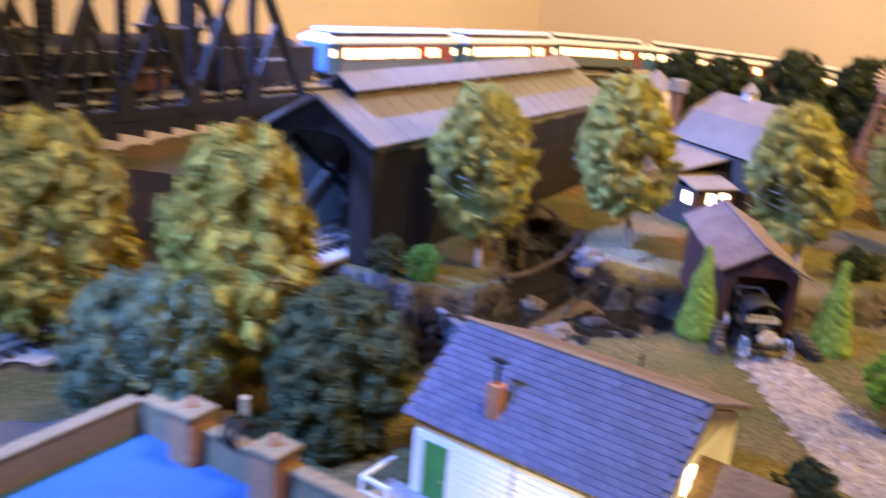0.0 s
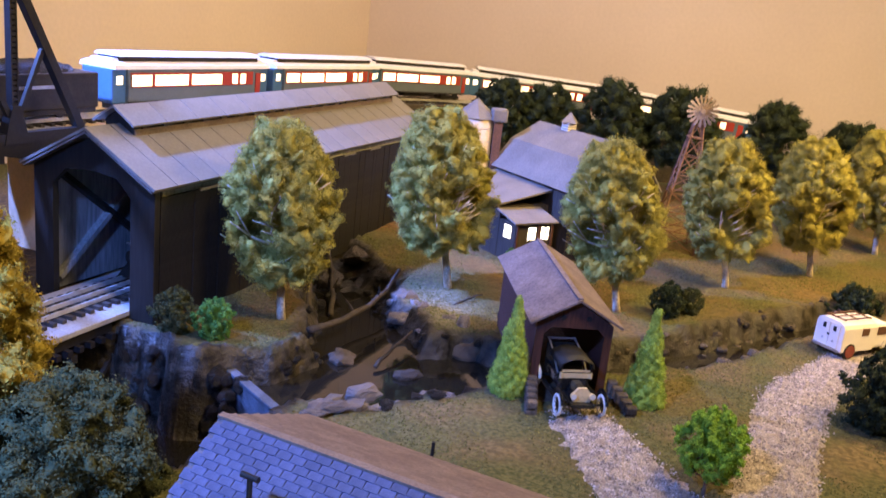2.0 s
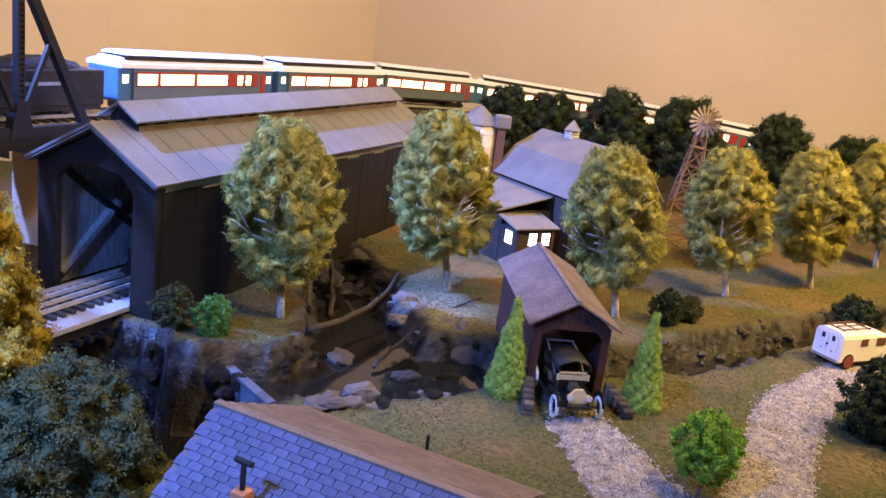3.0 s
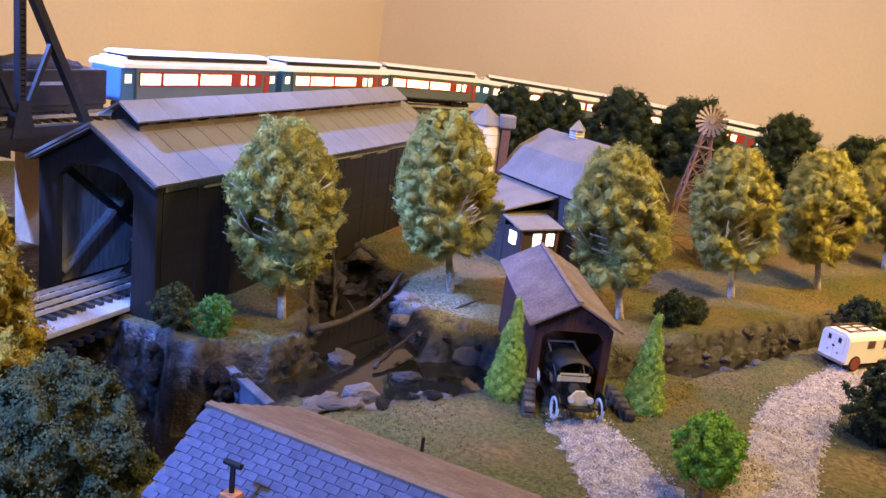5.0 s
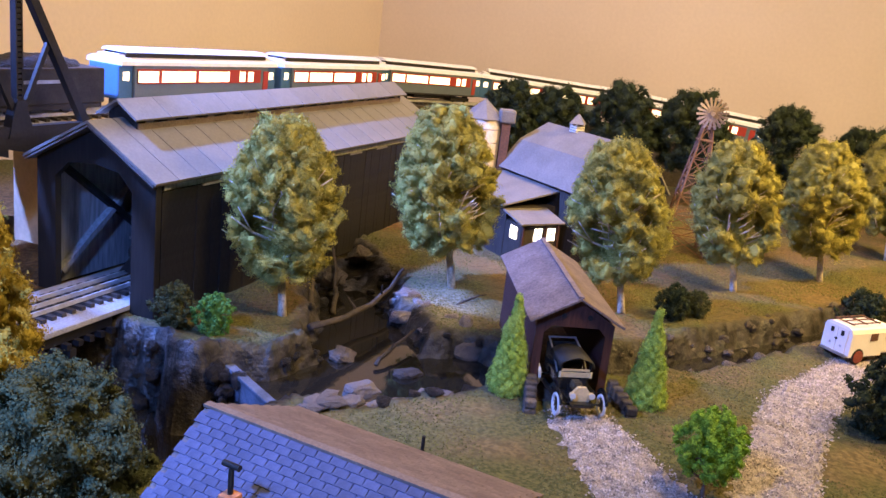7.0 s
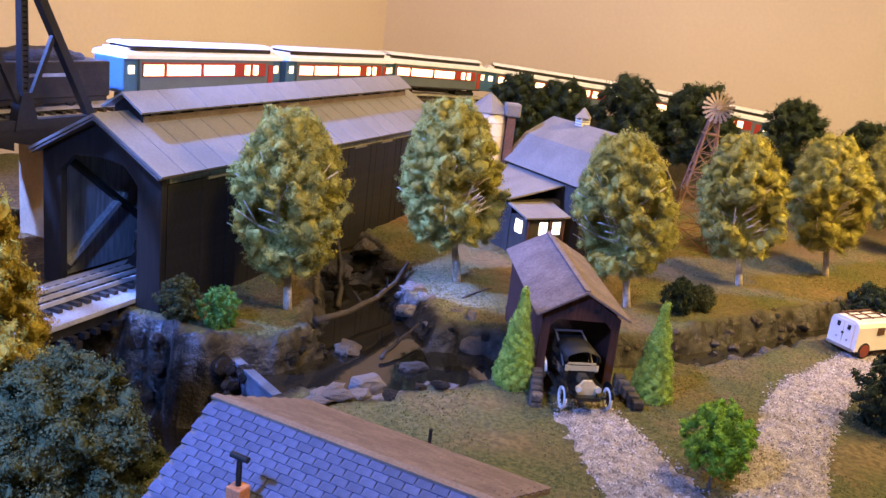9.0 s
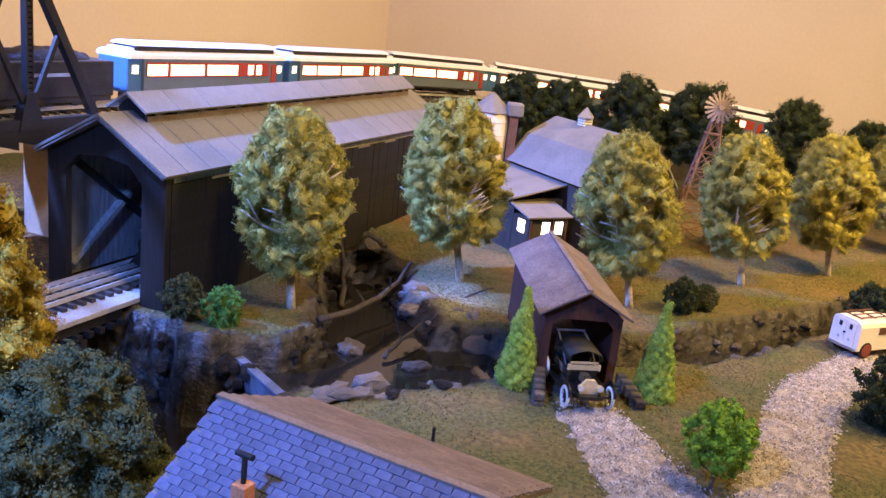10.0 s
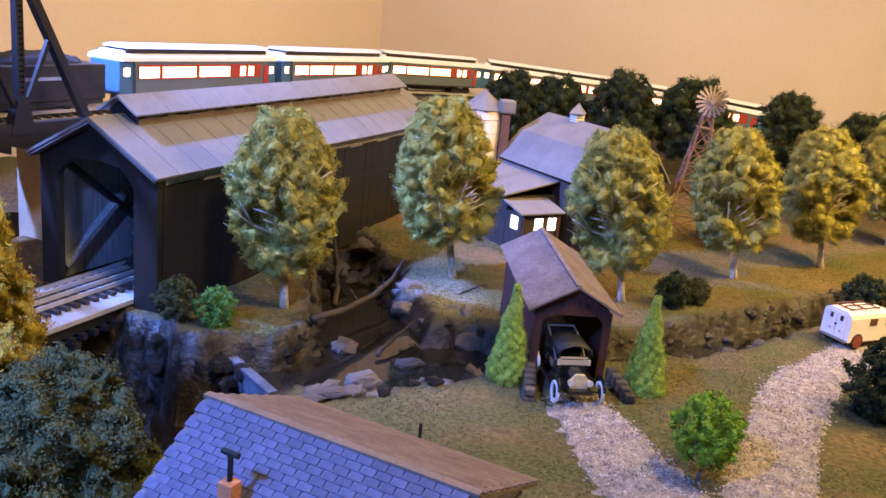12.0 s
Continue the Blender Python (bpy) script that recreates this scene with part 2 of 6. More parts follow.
def water_material():
    m = bpy.data.materials.new("dark_still_water")
    m.use_nodes = True
    nt = m.node_tree
    p = nt.nodes["Principled BSDF"]
    p.inputs["Base Color"].default_value = (0.012, 0.010, 0.007, 1)
    p.inputs["Roughness"].default_value = 0.035
    p.inputs["Specular IOR Level"].default_value = 0.8
    tc, n, bu = nt.nodes.new("ShaderNodeTexCoord"), nt.nodes.new("ShaderNodeTexNoise"), nt.nodes.new("ShaderNodeBump")
    n.inputs["Scale"].default_value = 28
    bu.inputs["Strength"].default_value, bu.inputs["Distance"].default_value = 0.06, 0.002
    nt.links.new(tc.outputs["Object"], n.inputs["Vector"])
    nt.links.new(n.outputs["Fac"], bu.inputs["Height"])
    nt.links.new(bu.outputs[0], p.inputs["Normal"])
    return m


M["ground"], M["water"] = ground_material(), water_material()
M["gravel"] = surf("pale_gravel", (0.42, 0.36, 0.325), (0.29, 0.24, 0.21), rough=0.95, scale=120, fine=700, bump=1.0, depth=0.0025, grain=0.4)
M["pebble"] = surf("gravel_pebbles", (0.47, 0.41, 0.375), (0.30, 0.255, 0.225), rough=0.9, scale=120, fine=700, bump=0.3, grain=0.2, island=0.6)
M["tuft"] = surf("turf_flock", (0.105, 0.110, 0.040), (0.150, 0.128, 0.052), rough=0.95, scale=9, fine=700, bump=0.0, grain=0.2, island=0.5, spec=0.1)

# ---- building helpers ----


def B():
    return bmesh.new()


def box(bm, c, s, rot=None, bevel=0.0):
    g = bmesh.ops.create_cube(bm, size=1.0)
    m = Matrix.Translation(c) @ (rot.to_4x4() if rot else Matrix()) @ Matrix.Diagonal((*s, 1))
    bmesh.ops.transform(bm, matrix=m, verts=g["verts"])
    if bevel:
        es = list({e for v in g["verts"] for e in v.link_edges})
        bmesh.ops.bevel(bm, geom=es, offset=bevel, segments=2, affect="EDGES", profile=0.5)
    return bm


def beam(bm, a, b, w, h, up=(0, 0, 1), bevel=0.0):
    a, b = Vector(a), Vector(b)
    y = (b - a).normalized()
    x = y.cross(Vector(up)).normalized()
    z = x.cross(y)
    rot = Matrix((x, y, z)).transposed()
    return box(bm, (a + b) / 2, (w, (b - a).length, h), rot, bevel)


def cyl(bm, a, b, r0, r1=None, seg=14, cap=True):
    a, b = Vector(a), Vector(b)
    r1 = r0 if r1 is None else r1
    g = bmesh.ops.create_cone(bm, cap_ends=cap, segments=seg, radius1=r0, radius2=r1, depth=(b - a).length)
    m = Matrix.Translation((a + b) / 2) @ (b - a).to_track_quat("Z", "Y").to_matrix().to_4x4()
    bmesh.ops.transform(bm, matrix=m, verts=g["verts"])
    return bm


def ball(bm, c, r, sub=2, s=(1, 1, 1)):
    g = bmesh.ops.create_icosphere(bm, subdivisions=sub, radius=r)
    bmesh.ops.transform(bm, matrix=Matrix.Translation(c) @ Matrix.Diagonal((*s, 1)), verts=g["verts"])
    return bm


def torus(bm, c, R, r, axis="x", seg=22, ring=8):
    vs = []
    for i in range(seg):
        a = 2 * math.pi * i / seg
        row = []
        for j in range(ring):
            b = 2 * math.pi * j / ring
            q, w = R + r * math.cos(b), r * math.sin(b)
            v = (w, q * math.cos(a), q * math.sin(a)) if axis == "x" else (q * math.cos(a), q * math.sin(a), w)
            row.append(bm.verts.new(Vector(c) + Vector(v)))
        vs.append(row)
    for i in range(seg):
        for j in range(ring):
            bm.faces.new((vs[i][j], vs[(i + 1) % seg][j], vs[(i + 1) % seg][(j + 1) % ring], vs[i][(j + 1) % ring]))
    return bm


def prism(bm, poly, a0, a1, axis="y"):
    """A closed slab: the outline poly in the two other axes, drawn out from a0 to a1."""
    def at(p, a):
        return (a, p[0], p[1]) if axis == "x" else (p[0], a, p[1]) if axis == "y" else (p[0], p[1], a)
    v0, v1 = [bm.verts.new(at(p, a0)) for p in poly], [bm.verts.new(at(p, a1)) for p in poly]
    n = len(poly)
    bm.faces.new(v0[::-1])
    bm.faces.new(v1)
    for i in range(n):
        bm.faces.new((v0[i], v0[(i + 1) % n], v1[(i + 1) % n], v1[i]))
    bmesh.ops.recalc_face_normals(bm, faces=bm.faces)
    return bm


def mesh_of(name, bm, material, smooth=False):
    me = bpy.data.meshes.new(name)
    bm.to_mesh(me)
    bm.free()
    me.materials.append(material)
    if smooth:
        me.polygons.foreach_set("use_smooth", [True] * len(me.polygons))
    return me


def part(name, bm, material, parent, label="", smooth=False):
    ob = new(name, mesh_of(name, bm, material, smooth))
    ob.parent = parent
    if label:
        ob["label"] = label
    return ob


def piece(name, me, parent, m):
    ob = new(name, me)
    ob.parent = parent
    ob.matrix_basis = m
    return ob


def thing(name, m, label, category, group="", kind=""):
    ob = new(name)
    ob.empty_display_size = 0.01
    ob.matrix_basis = m
    return tagged(ob, label, category, group, kind)


def solo(name, bm, material, label, category, group="", kind="", m=None, smooth=False):
    ob = new(name, mesh_of(name, bm, material, smooth))
    if m is not None:
        ob.matrix_basis = m
    return tagged(ob, label, category, group, kind)


def frame_xy(origin, xdir):
    """A pose at origin whose x axis lies along xdir on the plan."""
    return pose(*origin, 0, 0, math.degrees(math.atan2(xdir[1], xdir[0])))

# ---- the room ----


CORNER = Vector((0.142, 2.80, 0))
LW, RW = Vector((-0.5, -0.866, 0)), Vector((0.866, -0.5, 0))
ZF, ZC = -1.0, 1.45
room = frame_xy((CORNER.x, CORNER.y, 0), RW)     # x along the rose wall, y away from the camera
LEN = 4.2


def wall(name, cx, cy, sx, sy, material, label):
    return solo(name, box(B(), (cx, cy, (ZF + ZC) / 2), (sx, sy, ZC - ZF)), material, label, "wall", kind="structure", m=room)


wall("wall_west", -0.05, -LEN / 2, 0.1, LEN, M["wall"], "smooth wall painted warm peach")
wall("wall_north", LEN / 2, 0.05, LEN + 0.2, 0.1, M["wallr"], "smooth wall painted pale rose beige")
wall("wall_east", LEN + 0.05, -LEN / 2, 0.1, LEN, M["wallr"], "plain beige wall closing the room")
wall("wall_south", LEN / 2, -LEN - 0.05, LEN + 0.2, 0.1, M["wall"], "plain peach wall closing the room")
solo("ceiling", box(B(), (LEN / 2, -LEN / 2, ZC + 0.05), (LEN + 0.2, LEN + 0.2, 0.1)), M["ceil"], "plain off-white ceiling", "ceiling", kind="structure", m=room)
solo("floor", box(B(), (LEN / 2, -LEN / 2, ZF - 0.05), (LEN + 0.2, LEN + 0.2, 0.1)), M["carpet"], "brown carpeted floor", "floor", kind="structure", m=room)

# ---- the scenic ground ----

CREEK = [
    [(0.95, 1.27, -0.060, 0.013), (0.80, 1.20, -0.060, 0.015), (0.66, 1.115, -0.060, 0.017), (0.56, 1.050, -0.060, 0.019), (0.48, 1.000, -0.060, 0.022),
     (0.40, 0.965, -0.060, 0.027), (0.30, 0.948, -0.062, 0.042), (0.22, 0.932, -0.064, 0.072), (0.14, 0.895, -0.064, 0.086), (0.085, 0.865, -0.066, 0.072), (0.04, 0.855, -0.07, 0.055)],
    [(0.06, 1.40, -0.035, 0.010), (0.09, 1.26, -0.055, 0.028), (0.11, 1.12, -0.062, 0.036), (0.13, 1.00, -0.064, 0.05)],
    [(-0.005, 0.830, -0.115, 0.066), (-0.07, 0.785, -0.118, 0.105), (-0.15, 0.775, -0.12, 0.115), (-0.30, 0.76, -0.12, 0.12), (-0.6, 0.70, -0.12, 0.14)],
    [(-0.10, 0.815, -0.12, 0.085), (-0.17, 0.855, -0.12, 0.108), (-0.34, 0.945, -0.12, 0.11), (-0.52, 1.04, -0.12, 0.11)],
]


def smooth01(a):
    a = np.clip(a, 0, 1)
    return a * a * (3 - 2 * a)


TABLES = {}


def value_noise(x, y, f, seed):
    """Smooth noise on a lattice, from -1 to 1."""
    if seed not in TABLES:
        TABLES[seed] = np.random.RandomState(seed).rand(256, 256) * 2 - 1
    tab = TABLES[seed]
    u, v = x * f + 500.3, y * f + 500.7
    i, j = np.floor(u).astype(int), np.floor(v).astype(int)
    a, b = smooth01(u - i), smooth01(v - j)
    g = lambda p, q: tab[p % 256, q % 256]
    return (g(i, j) * (1 - a) + g(i + 1, j) * a) * (1 - b) + (g(i, j + 1) * (1 - a) + g(i + 1, j + 1) * a) * b


def ground_z(x, y):
    """Height of the ground and how rocky it is."""
    x, y = np.asarray(x, float), np.asarray(y, float)
    base = -0.003 - 0.021 * smooth01((y - 0.80) / 0.22) + 0.012 * smooth01((y - 1.30) / 0.35)
    base = base - 0.012 * smooth01((x - 0.42) / 0.25) * smooth01((1.15 - y) / 0.3)
    base = base + 0.0030 * value_noise(x, y, 14, 1) + 0.0012 * value_noise(x, y, 60, 2)
    z, rocky = base.copy(), np.zeros_like(base)
    for n, line in enumerate(CREEK):
        bank = (0.022, 0.030, 0.014, 0.014)[n]
        best, bz, bw = np.full(x.shape, 9.0), np.zeros_like(x), np.zeros_like(x)
        for (x0, y0, z0, w0), (x1, y1, z1, w1) in zip(line, line[1:]):
            dx, dy = x1 - x0, y1 - y0
            s = np.clip(((x - x0) * dx + (y - y0) * dy) / (dx * dx + dy * dy), 0, 1)
            d = np.hypot(x - x0 - s * dx, y - y0 - s * dy)
            k = d - (w0 + s * (w1 - w0)) < best
            best = np.where(k, d - (w0 + s * (w1 - w0)), best)
            bz = np.where(k, z0 + s * (z1 - z0), bz)
        best = best + 0.010 * value_noise(x, y, 28, 5) + 0.005 * value_noise(x, y, 90, 6)
        f = smooth01(best / bank)
        z = np.minimum(z, bz + (base - bz) * f)
        rocky = np.maximum(rocky, 1 - smooth01((best - (bank * 0.75 if n < 2 else 0.019)) / (bank * 0.7)))
    z = z + rocky * (0.006 * value_noise(x, y, 45, 8) + 0.006 * (0.5 - np.abs(value_noise(x, y, 85, 9))) + 0.0025 * value_noise(x, y, 190, 10))
    return z, rocky


def gz(x, y):
    return float(ground_z(np.array([x]), np.array([y]))[0][0])


def grid_mesh(name, xs, ys, material, keep=None):
    X, Y = np.meshgrid(xs, ys)
    Z, R = ground_z(X, Y)
    nx, ny = len(xs), len(ys)
    i = np.arange(nx * ny).reshape(ny, nx)
    q = np.stack([i[:-1, :-1], i[:-1, 1:], i[1:, 1:], i[1:, :-1]], -1).reshape(-1, 4)
    cx, cy = X.ravel()[q].mean(1), Y.ravel()[q].mean(1)
    if keep is not None:
        q = q[keep(cx, cy)]
    me = bpy.data.meshes.new(name)
    me.from_pydata(np.stack([X.ravel(), Y.ravel(), Z.ravel()], 1).tolist(), [], q.tolist())
    me.materials.append(material)
    me.attributes.new("rocky", "FLOAT", "POINT").data.foreach_set("value", R.ravel().astype(np.float32))
    rust = smooth01((Y - 0.97) / 0.10 + 0.25 * value_noise(X, Y, 9, 41)) * smooth01(0.55 + 0.9 * value_noise(X, Y, 11, 42)) * (1 - 0.6 * smooth01((X - 0.35) / 0.2)) * smooth01(np.hypot(X - 0.22, Y - 1.14) / 0.10 - 0.4)
    chalk = (1 - smooth01(np.hypot(X - 0.215, (Y - 1.115) * 0.8) / 0.06 - 0.3)) * 0.9 + 0.22 * (1 - smooth01(np.hypot((X - 0.14) * 0.7, Y - 0.76) / 0.09 - 0.3))
    me.attributes.new("chalk", "FLOAT", "POINT").data.foreach_set("value", chalk.ravel().astype(np.float32))
    me.attributes.new("rust", "FLOAT", "POINT").data.foreach_set("value", rust.ravel().astype(np.float32))
    me.polygons.foreach_set("use_smooth", [True] * len(me.polygons))
    return me


def inside_room(x, y):
    dx, dy = x - CORNER.x, y - CORNER.y
    beyond = ((x + 0.65) * 0.26 - (y - 0.70) * 0.155 < 0.0) & (y < 1.35)
    return (dx * RW.x + dy * RW.y > 0.0) & (dx * LW.x + dy * LW.y > 0.0) & ~beyond


def axis_steps(lo, a, b, hi, near, far):
    return np.concatenate([np.arange(lo, a, far), np.arange(a, b, near), np.arange(b, hi, far)])


ground = new("ground", grid_mesh("ground", axis_steps(-1.3, -0.36, 0.98, 2.3, 0.0048, 0.03), axis_steps(-0.3, 0.40, 1.46, 2.8, 0.0048, 0.03), M["ground"], inside_room))
tagged(ground, "brown and green flocked scenic ground with rocky creek banks", "ground", kind="structure")


def flat_sheet(name, pts, z, material, label, category):
    bm = B()
    bm.faces.new([bm.verts.new((x, y, z)) for x, y in pts])
    return solo(name, bm, material, label, category, kind="structure")


flat_sheet("water", [(-0.02, 0.935), (0.052, 0.835), (0.085, 0.76), (0.3, 0.80), (1.05, 1.1), (1.05, 1.36), (0.3, 1.1), (0.2, 1.42), (0.0, 1.42)], -0.053, M["water"], "dark glossy still water of the creek pool", "water")
flat_sheet("water_low", [(-0.75, 0.5), (-0.60, 0.80), (-0.44, 1.06), (-0.20, 1.06), (-0.03, 0.95), (0.045, 0.835), (0.07, 0.76), (0.04, 0.70), (-0.1, 0.62)], -0.104, M["water"], "dark glossy water below the spillway", "water")

# ---- the table under the layout ----
solo("layout_table", box(B(), (0.72, 0.62, -0.215), (2.6, 1.8, 0.04)), M["fascia"], "plywood table carrying the model landscape", "table", kind="structure")
for x, y, sx, sy in ((0.65, -0.305, 2.75, 0.02), (2.02, 0.60, 0.02, 1.80)):
    solo("layout_fascia", box(B(), (x, y, -0.11), (sx, sy, 0.25)), M["fascia"], "plywood fascia board along the layout edge", "fascia", kind="structure")
for x, y in ((-0.45, -0.2), (1.9, -0.2), (1.9, 1.3), (0.2, 1.4)):
    solo("table_leg", box(B(), (x, y, -0.615), (0.07, 0.07, 0.76)), M["fascia"], "square plywood table leg", "leg", kind="structure")

# ---- gravel roads ----


def ribbon(line, side=7, step=0.006, lift=0.0025, seed=3):
    """A strip along a line of (x, y, half width), lying on the ground, with ragged edges."""
    rng = np.random.RandomState(seed)
    pts = []
    for (x0, y0, w0), (x1, y1, w1) in zip(line, line[1:]):
        n = max(2, int(math.hypot(x1 - x0, y1 - y0) / step))
        pts += [(x0 + (x1 - x0) * k / n, y0 + (y1 - y0) * k / n, w0 + (w1 - w0) * k / n) for k in range(n)]
    pts.append(line[-1])
    bm, rows = B(), []
    for k, (x, y, w) in enumerate(pts):
        a, b = pts[max(0, k - 2)], pts[min(len(pts) - 1, k + 2)]
        t = Vector((b[0] - a[0], b[1] - a[1], 0)).normalized()
        nrm = Vector((-t.y, t.x, 0))
        row = []
        for s in range(-side, side + 1):
            u = s / side
            ww = w * u * (1 + 0.16 * rng.randn() * (abs(s) == side))
            q = Vector((x, y, 0)) + nrm * ww
            row.append(bm.verts.new((q.x, q.y, gz(q.x, q.y) + lift * (1 - u ** 6) - 0.0015 * (abs(s) == side) + 0.0006 * rng.randn())))
        rows.append(row)
    for r0, r1 in zip(rows, rows[1:]):
        for i in range(2 * side):
            bm.faces.new((r0[i], r0[i + 1], r1[i + 1], r1[i]))
    bmesh.ops.recalc_face_normals(bm, faces=bm.faces)
    for f in bm.faces:
        if f.normal.z < 0:
            f.normal_flip()
    return bm, pts


LANE = [(0.306, 0.772, 0.029), (0.311, 0.745, 0.031), (0.319, 0.70, 0.036), (0.326, 0.65, 0.041), (0.350, 0.57, 0.050), (0.40, 0.50, 0.055), (0.44, 0.42, 0.06), (0.47, 0.30, 0.06)]
ROAD = [(0.76, 1.04, 0.030), (0.69, 0.995, 0.030), (0.613, 0.925, 0.035), (0.575, 0.880, 0.036), (0.5425, 0.838, 0.036), (0.485, 0.746, 0.033), (0.445, 0.678, 0.034), (0.405, 0.60, 0.040), (0.38, 0.53, 0.048), (0.37, 0.44, 0.05)]


def scatter(name, spots, size, material, label, category, seed):
    """Many tiny four-cornered grains in one mesh."""
    rng = np.random.RandomState(seed)
    v, f = [], []
    for x, y, z in spots:
        s = size * (0.5 + rng.rand())
        o = len(v)
        a = rng.rand() * 6.28
        for k in range(3):
            v.append((x + s * math.cos(a + k * 2.1), y + s * math.sin(a + k * 2.1), z - s * 0.2))
        v.append((x + s * 0.3 * rng.randn(), y + s * 0.3 * rng.randn(), z + s * (0.6 + 0.6 * rng.rand())))
        f += [(o, o + 1, o + 3), (o + 1, o + 2, o + 3), (o + 2, o, o + 3)]
    me = bpy.data.meshes.new(name)
    me.from_pydata(v, [], f)
    me.materials.append(material)
    return tagged(new(name, me), label, category, kind="stuff")


def on_ribbon(pts, n, seed):
    rng, out = np.random.RandomState(seed), []
    for _ in range(n):
        x, y, w = pts[rng.randint(len(pts))]
        a, r = rng.rand() * 6.28, w * math.sqrt(rng.rand()) * (0.95 + 0.22 * rng.rand() ** 3)
        px, py = x + r * math.cos(a), y + r * math.sin(a)
        out.append((px, py))
    P = np.array(out)
    return [(x, y, z + 0.0026) for (x, y), z in zip(out, ground_z(P[:, 0], P[:, 1])[0])]


for nm, line, lab, seed in (("road_lane", LANE, "short lane of pale crushed gravel running out of the covered bridge", 3), ("road", ROAD, "curving road of pale crushed gravel", 4)):
    bm, pts = ribbon(line, seed=seed)
    solo(nm, bm, M["gravel"], lab, "road", kind="structure", smooth=True)
    scatter("gravel", on_ribbon(pts, 11000, seed), 0.0010, M["pebble"], "loose pale crushed stone on the road", "gravel", seed)


def turf_spots(n, x0, x1, y0, y1, seed):
    rng = np.random.RandomState(seed)
    x, y = x0 + (x1 - x0) * rng.rand(n), y0 + (y1 - y0) * rng.rand(n)
    z, r = ground_z(x, y)
    k = (r < 0.35) & (value_noise(x, y, 16, 31) > -0.45)
    for line in (LANE, ROAD):
        for (ax, ay, aw), (bx, by, bw) in zip(line, line[1:]):
            s = np.clip(((x - ax) * (bx - ax) + (y - ay) * (by - ay)) / ((bx - ax) ** 2 + (by - ay) ** 2), 0, 1)
            k &= np.hypot(x - ax - s * (bx - ax), y - ay - s * (by - ay)) > aw * 0.93
    return list(zip(x[k], y[k], z[k]))


scatter("grass", turf_spots(130000, -0.15, 1.0, 0.5, 1.45, 9), 0.0010, M["tuft"], "short dry olive and tan turf flock covering the ground", "grass", 9)

# ---- tracks ----


def path_at(line, s):
    """The place and the heading s metres along a line of points."""
    for a, b in zip(line, line[1:]):
        a, b = Vector(a), Vector(b)
        d = (b - a).length
        if s <= d:
            return a + (b - a) * (s / d), (b - a).normalized()
        s -= d
    return b + (b - a).normalized() * s, (b - a).normalized()


def smooth_line(line, rounds=3):
    line = [Vector(p) for p in line]
    for _ in range(rounds):
        out = [line[0]]
        for a, b in zip(line, line[1:]):
            out += [a * 0.75 + b * 0.25, a * 0.25 + b * 0.75]
        line = out + [line[-1]]
    return line


def line_length(line):
    return sum((Vector(b) - Vector(a)).length for a, b in zip(line, line[1:]))


def rail_track(line, label, rails=3, tie_step=0.0125, bed=None):
    """Three-rail model track: ties and rails along a line."""
    t = thing("railway_track", Matrix(), label, "track")
    n = line_length(line)
    tie = mesh_of("tie", box(B(), (0, 0, 0.002), (0.058, 0.0055, 0.004)), M["tie"])
    s = tie_step / 2
    while s < n:
        p, d = path_at(line, s)
        piece("tie", tie, t, Matrix.Translation(p) @ d.to_track_quat("Y", "Z").to_matrix().to_4x4())
        s += tie_step
    for off in ((-0.016, 0, 0.016) if rails == 3 else (-0.016, 0.016)):
        bm = B()
        k, q = max(2, int(n / 0.03)), None
        for i in range(k + 1):
            p, d = path_at(line, n * i / k)
            side = Vector((d.y, -d.x, 0)).normalized()
            c = p + side * off + Vector((0, 0, 0.0062))
            if q is not None:
                beam(bm, q, c + (c - q) * 0.01, 0.0017, 0.0046)
            q = c
        part("rail", bm, M["rail"], t)
    return t


# the covered railway bridge: x along the bridge, y to its far side
BR = Vector((-0.102, 0.966, 0))
BA, BP = Vector((0.48, 0.877, 0)), Vector((-0.877, 0.48, 0))
BL, BW, BE, BPK = 0.71, 0.174, 0.127, 0.175


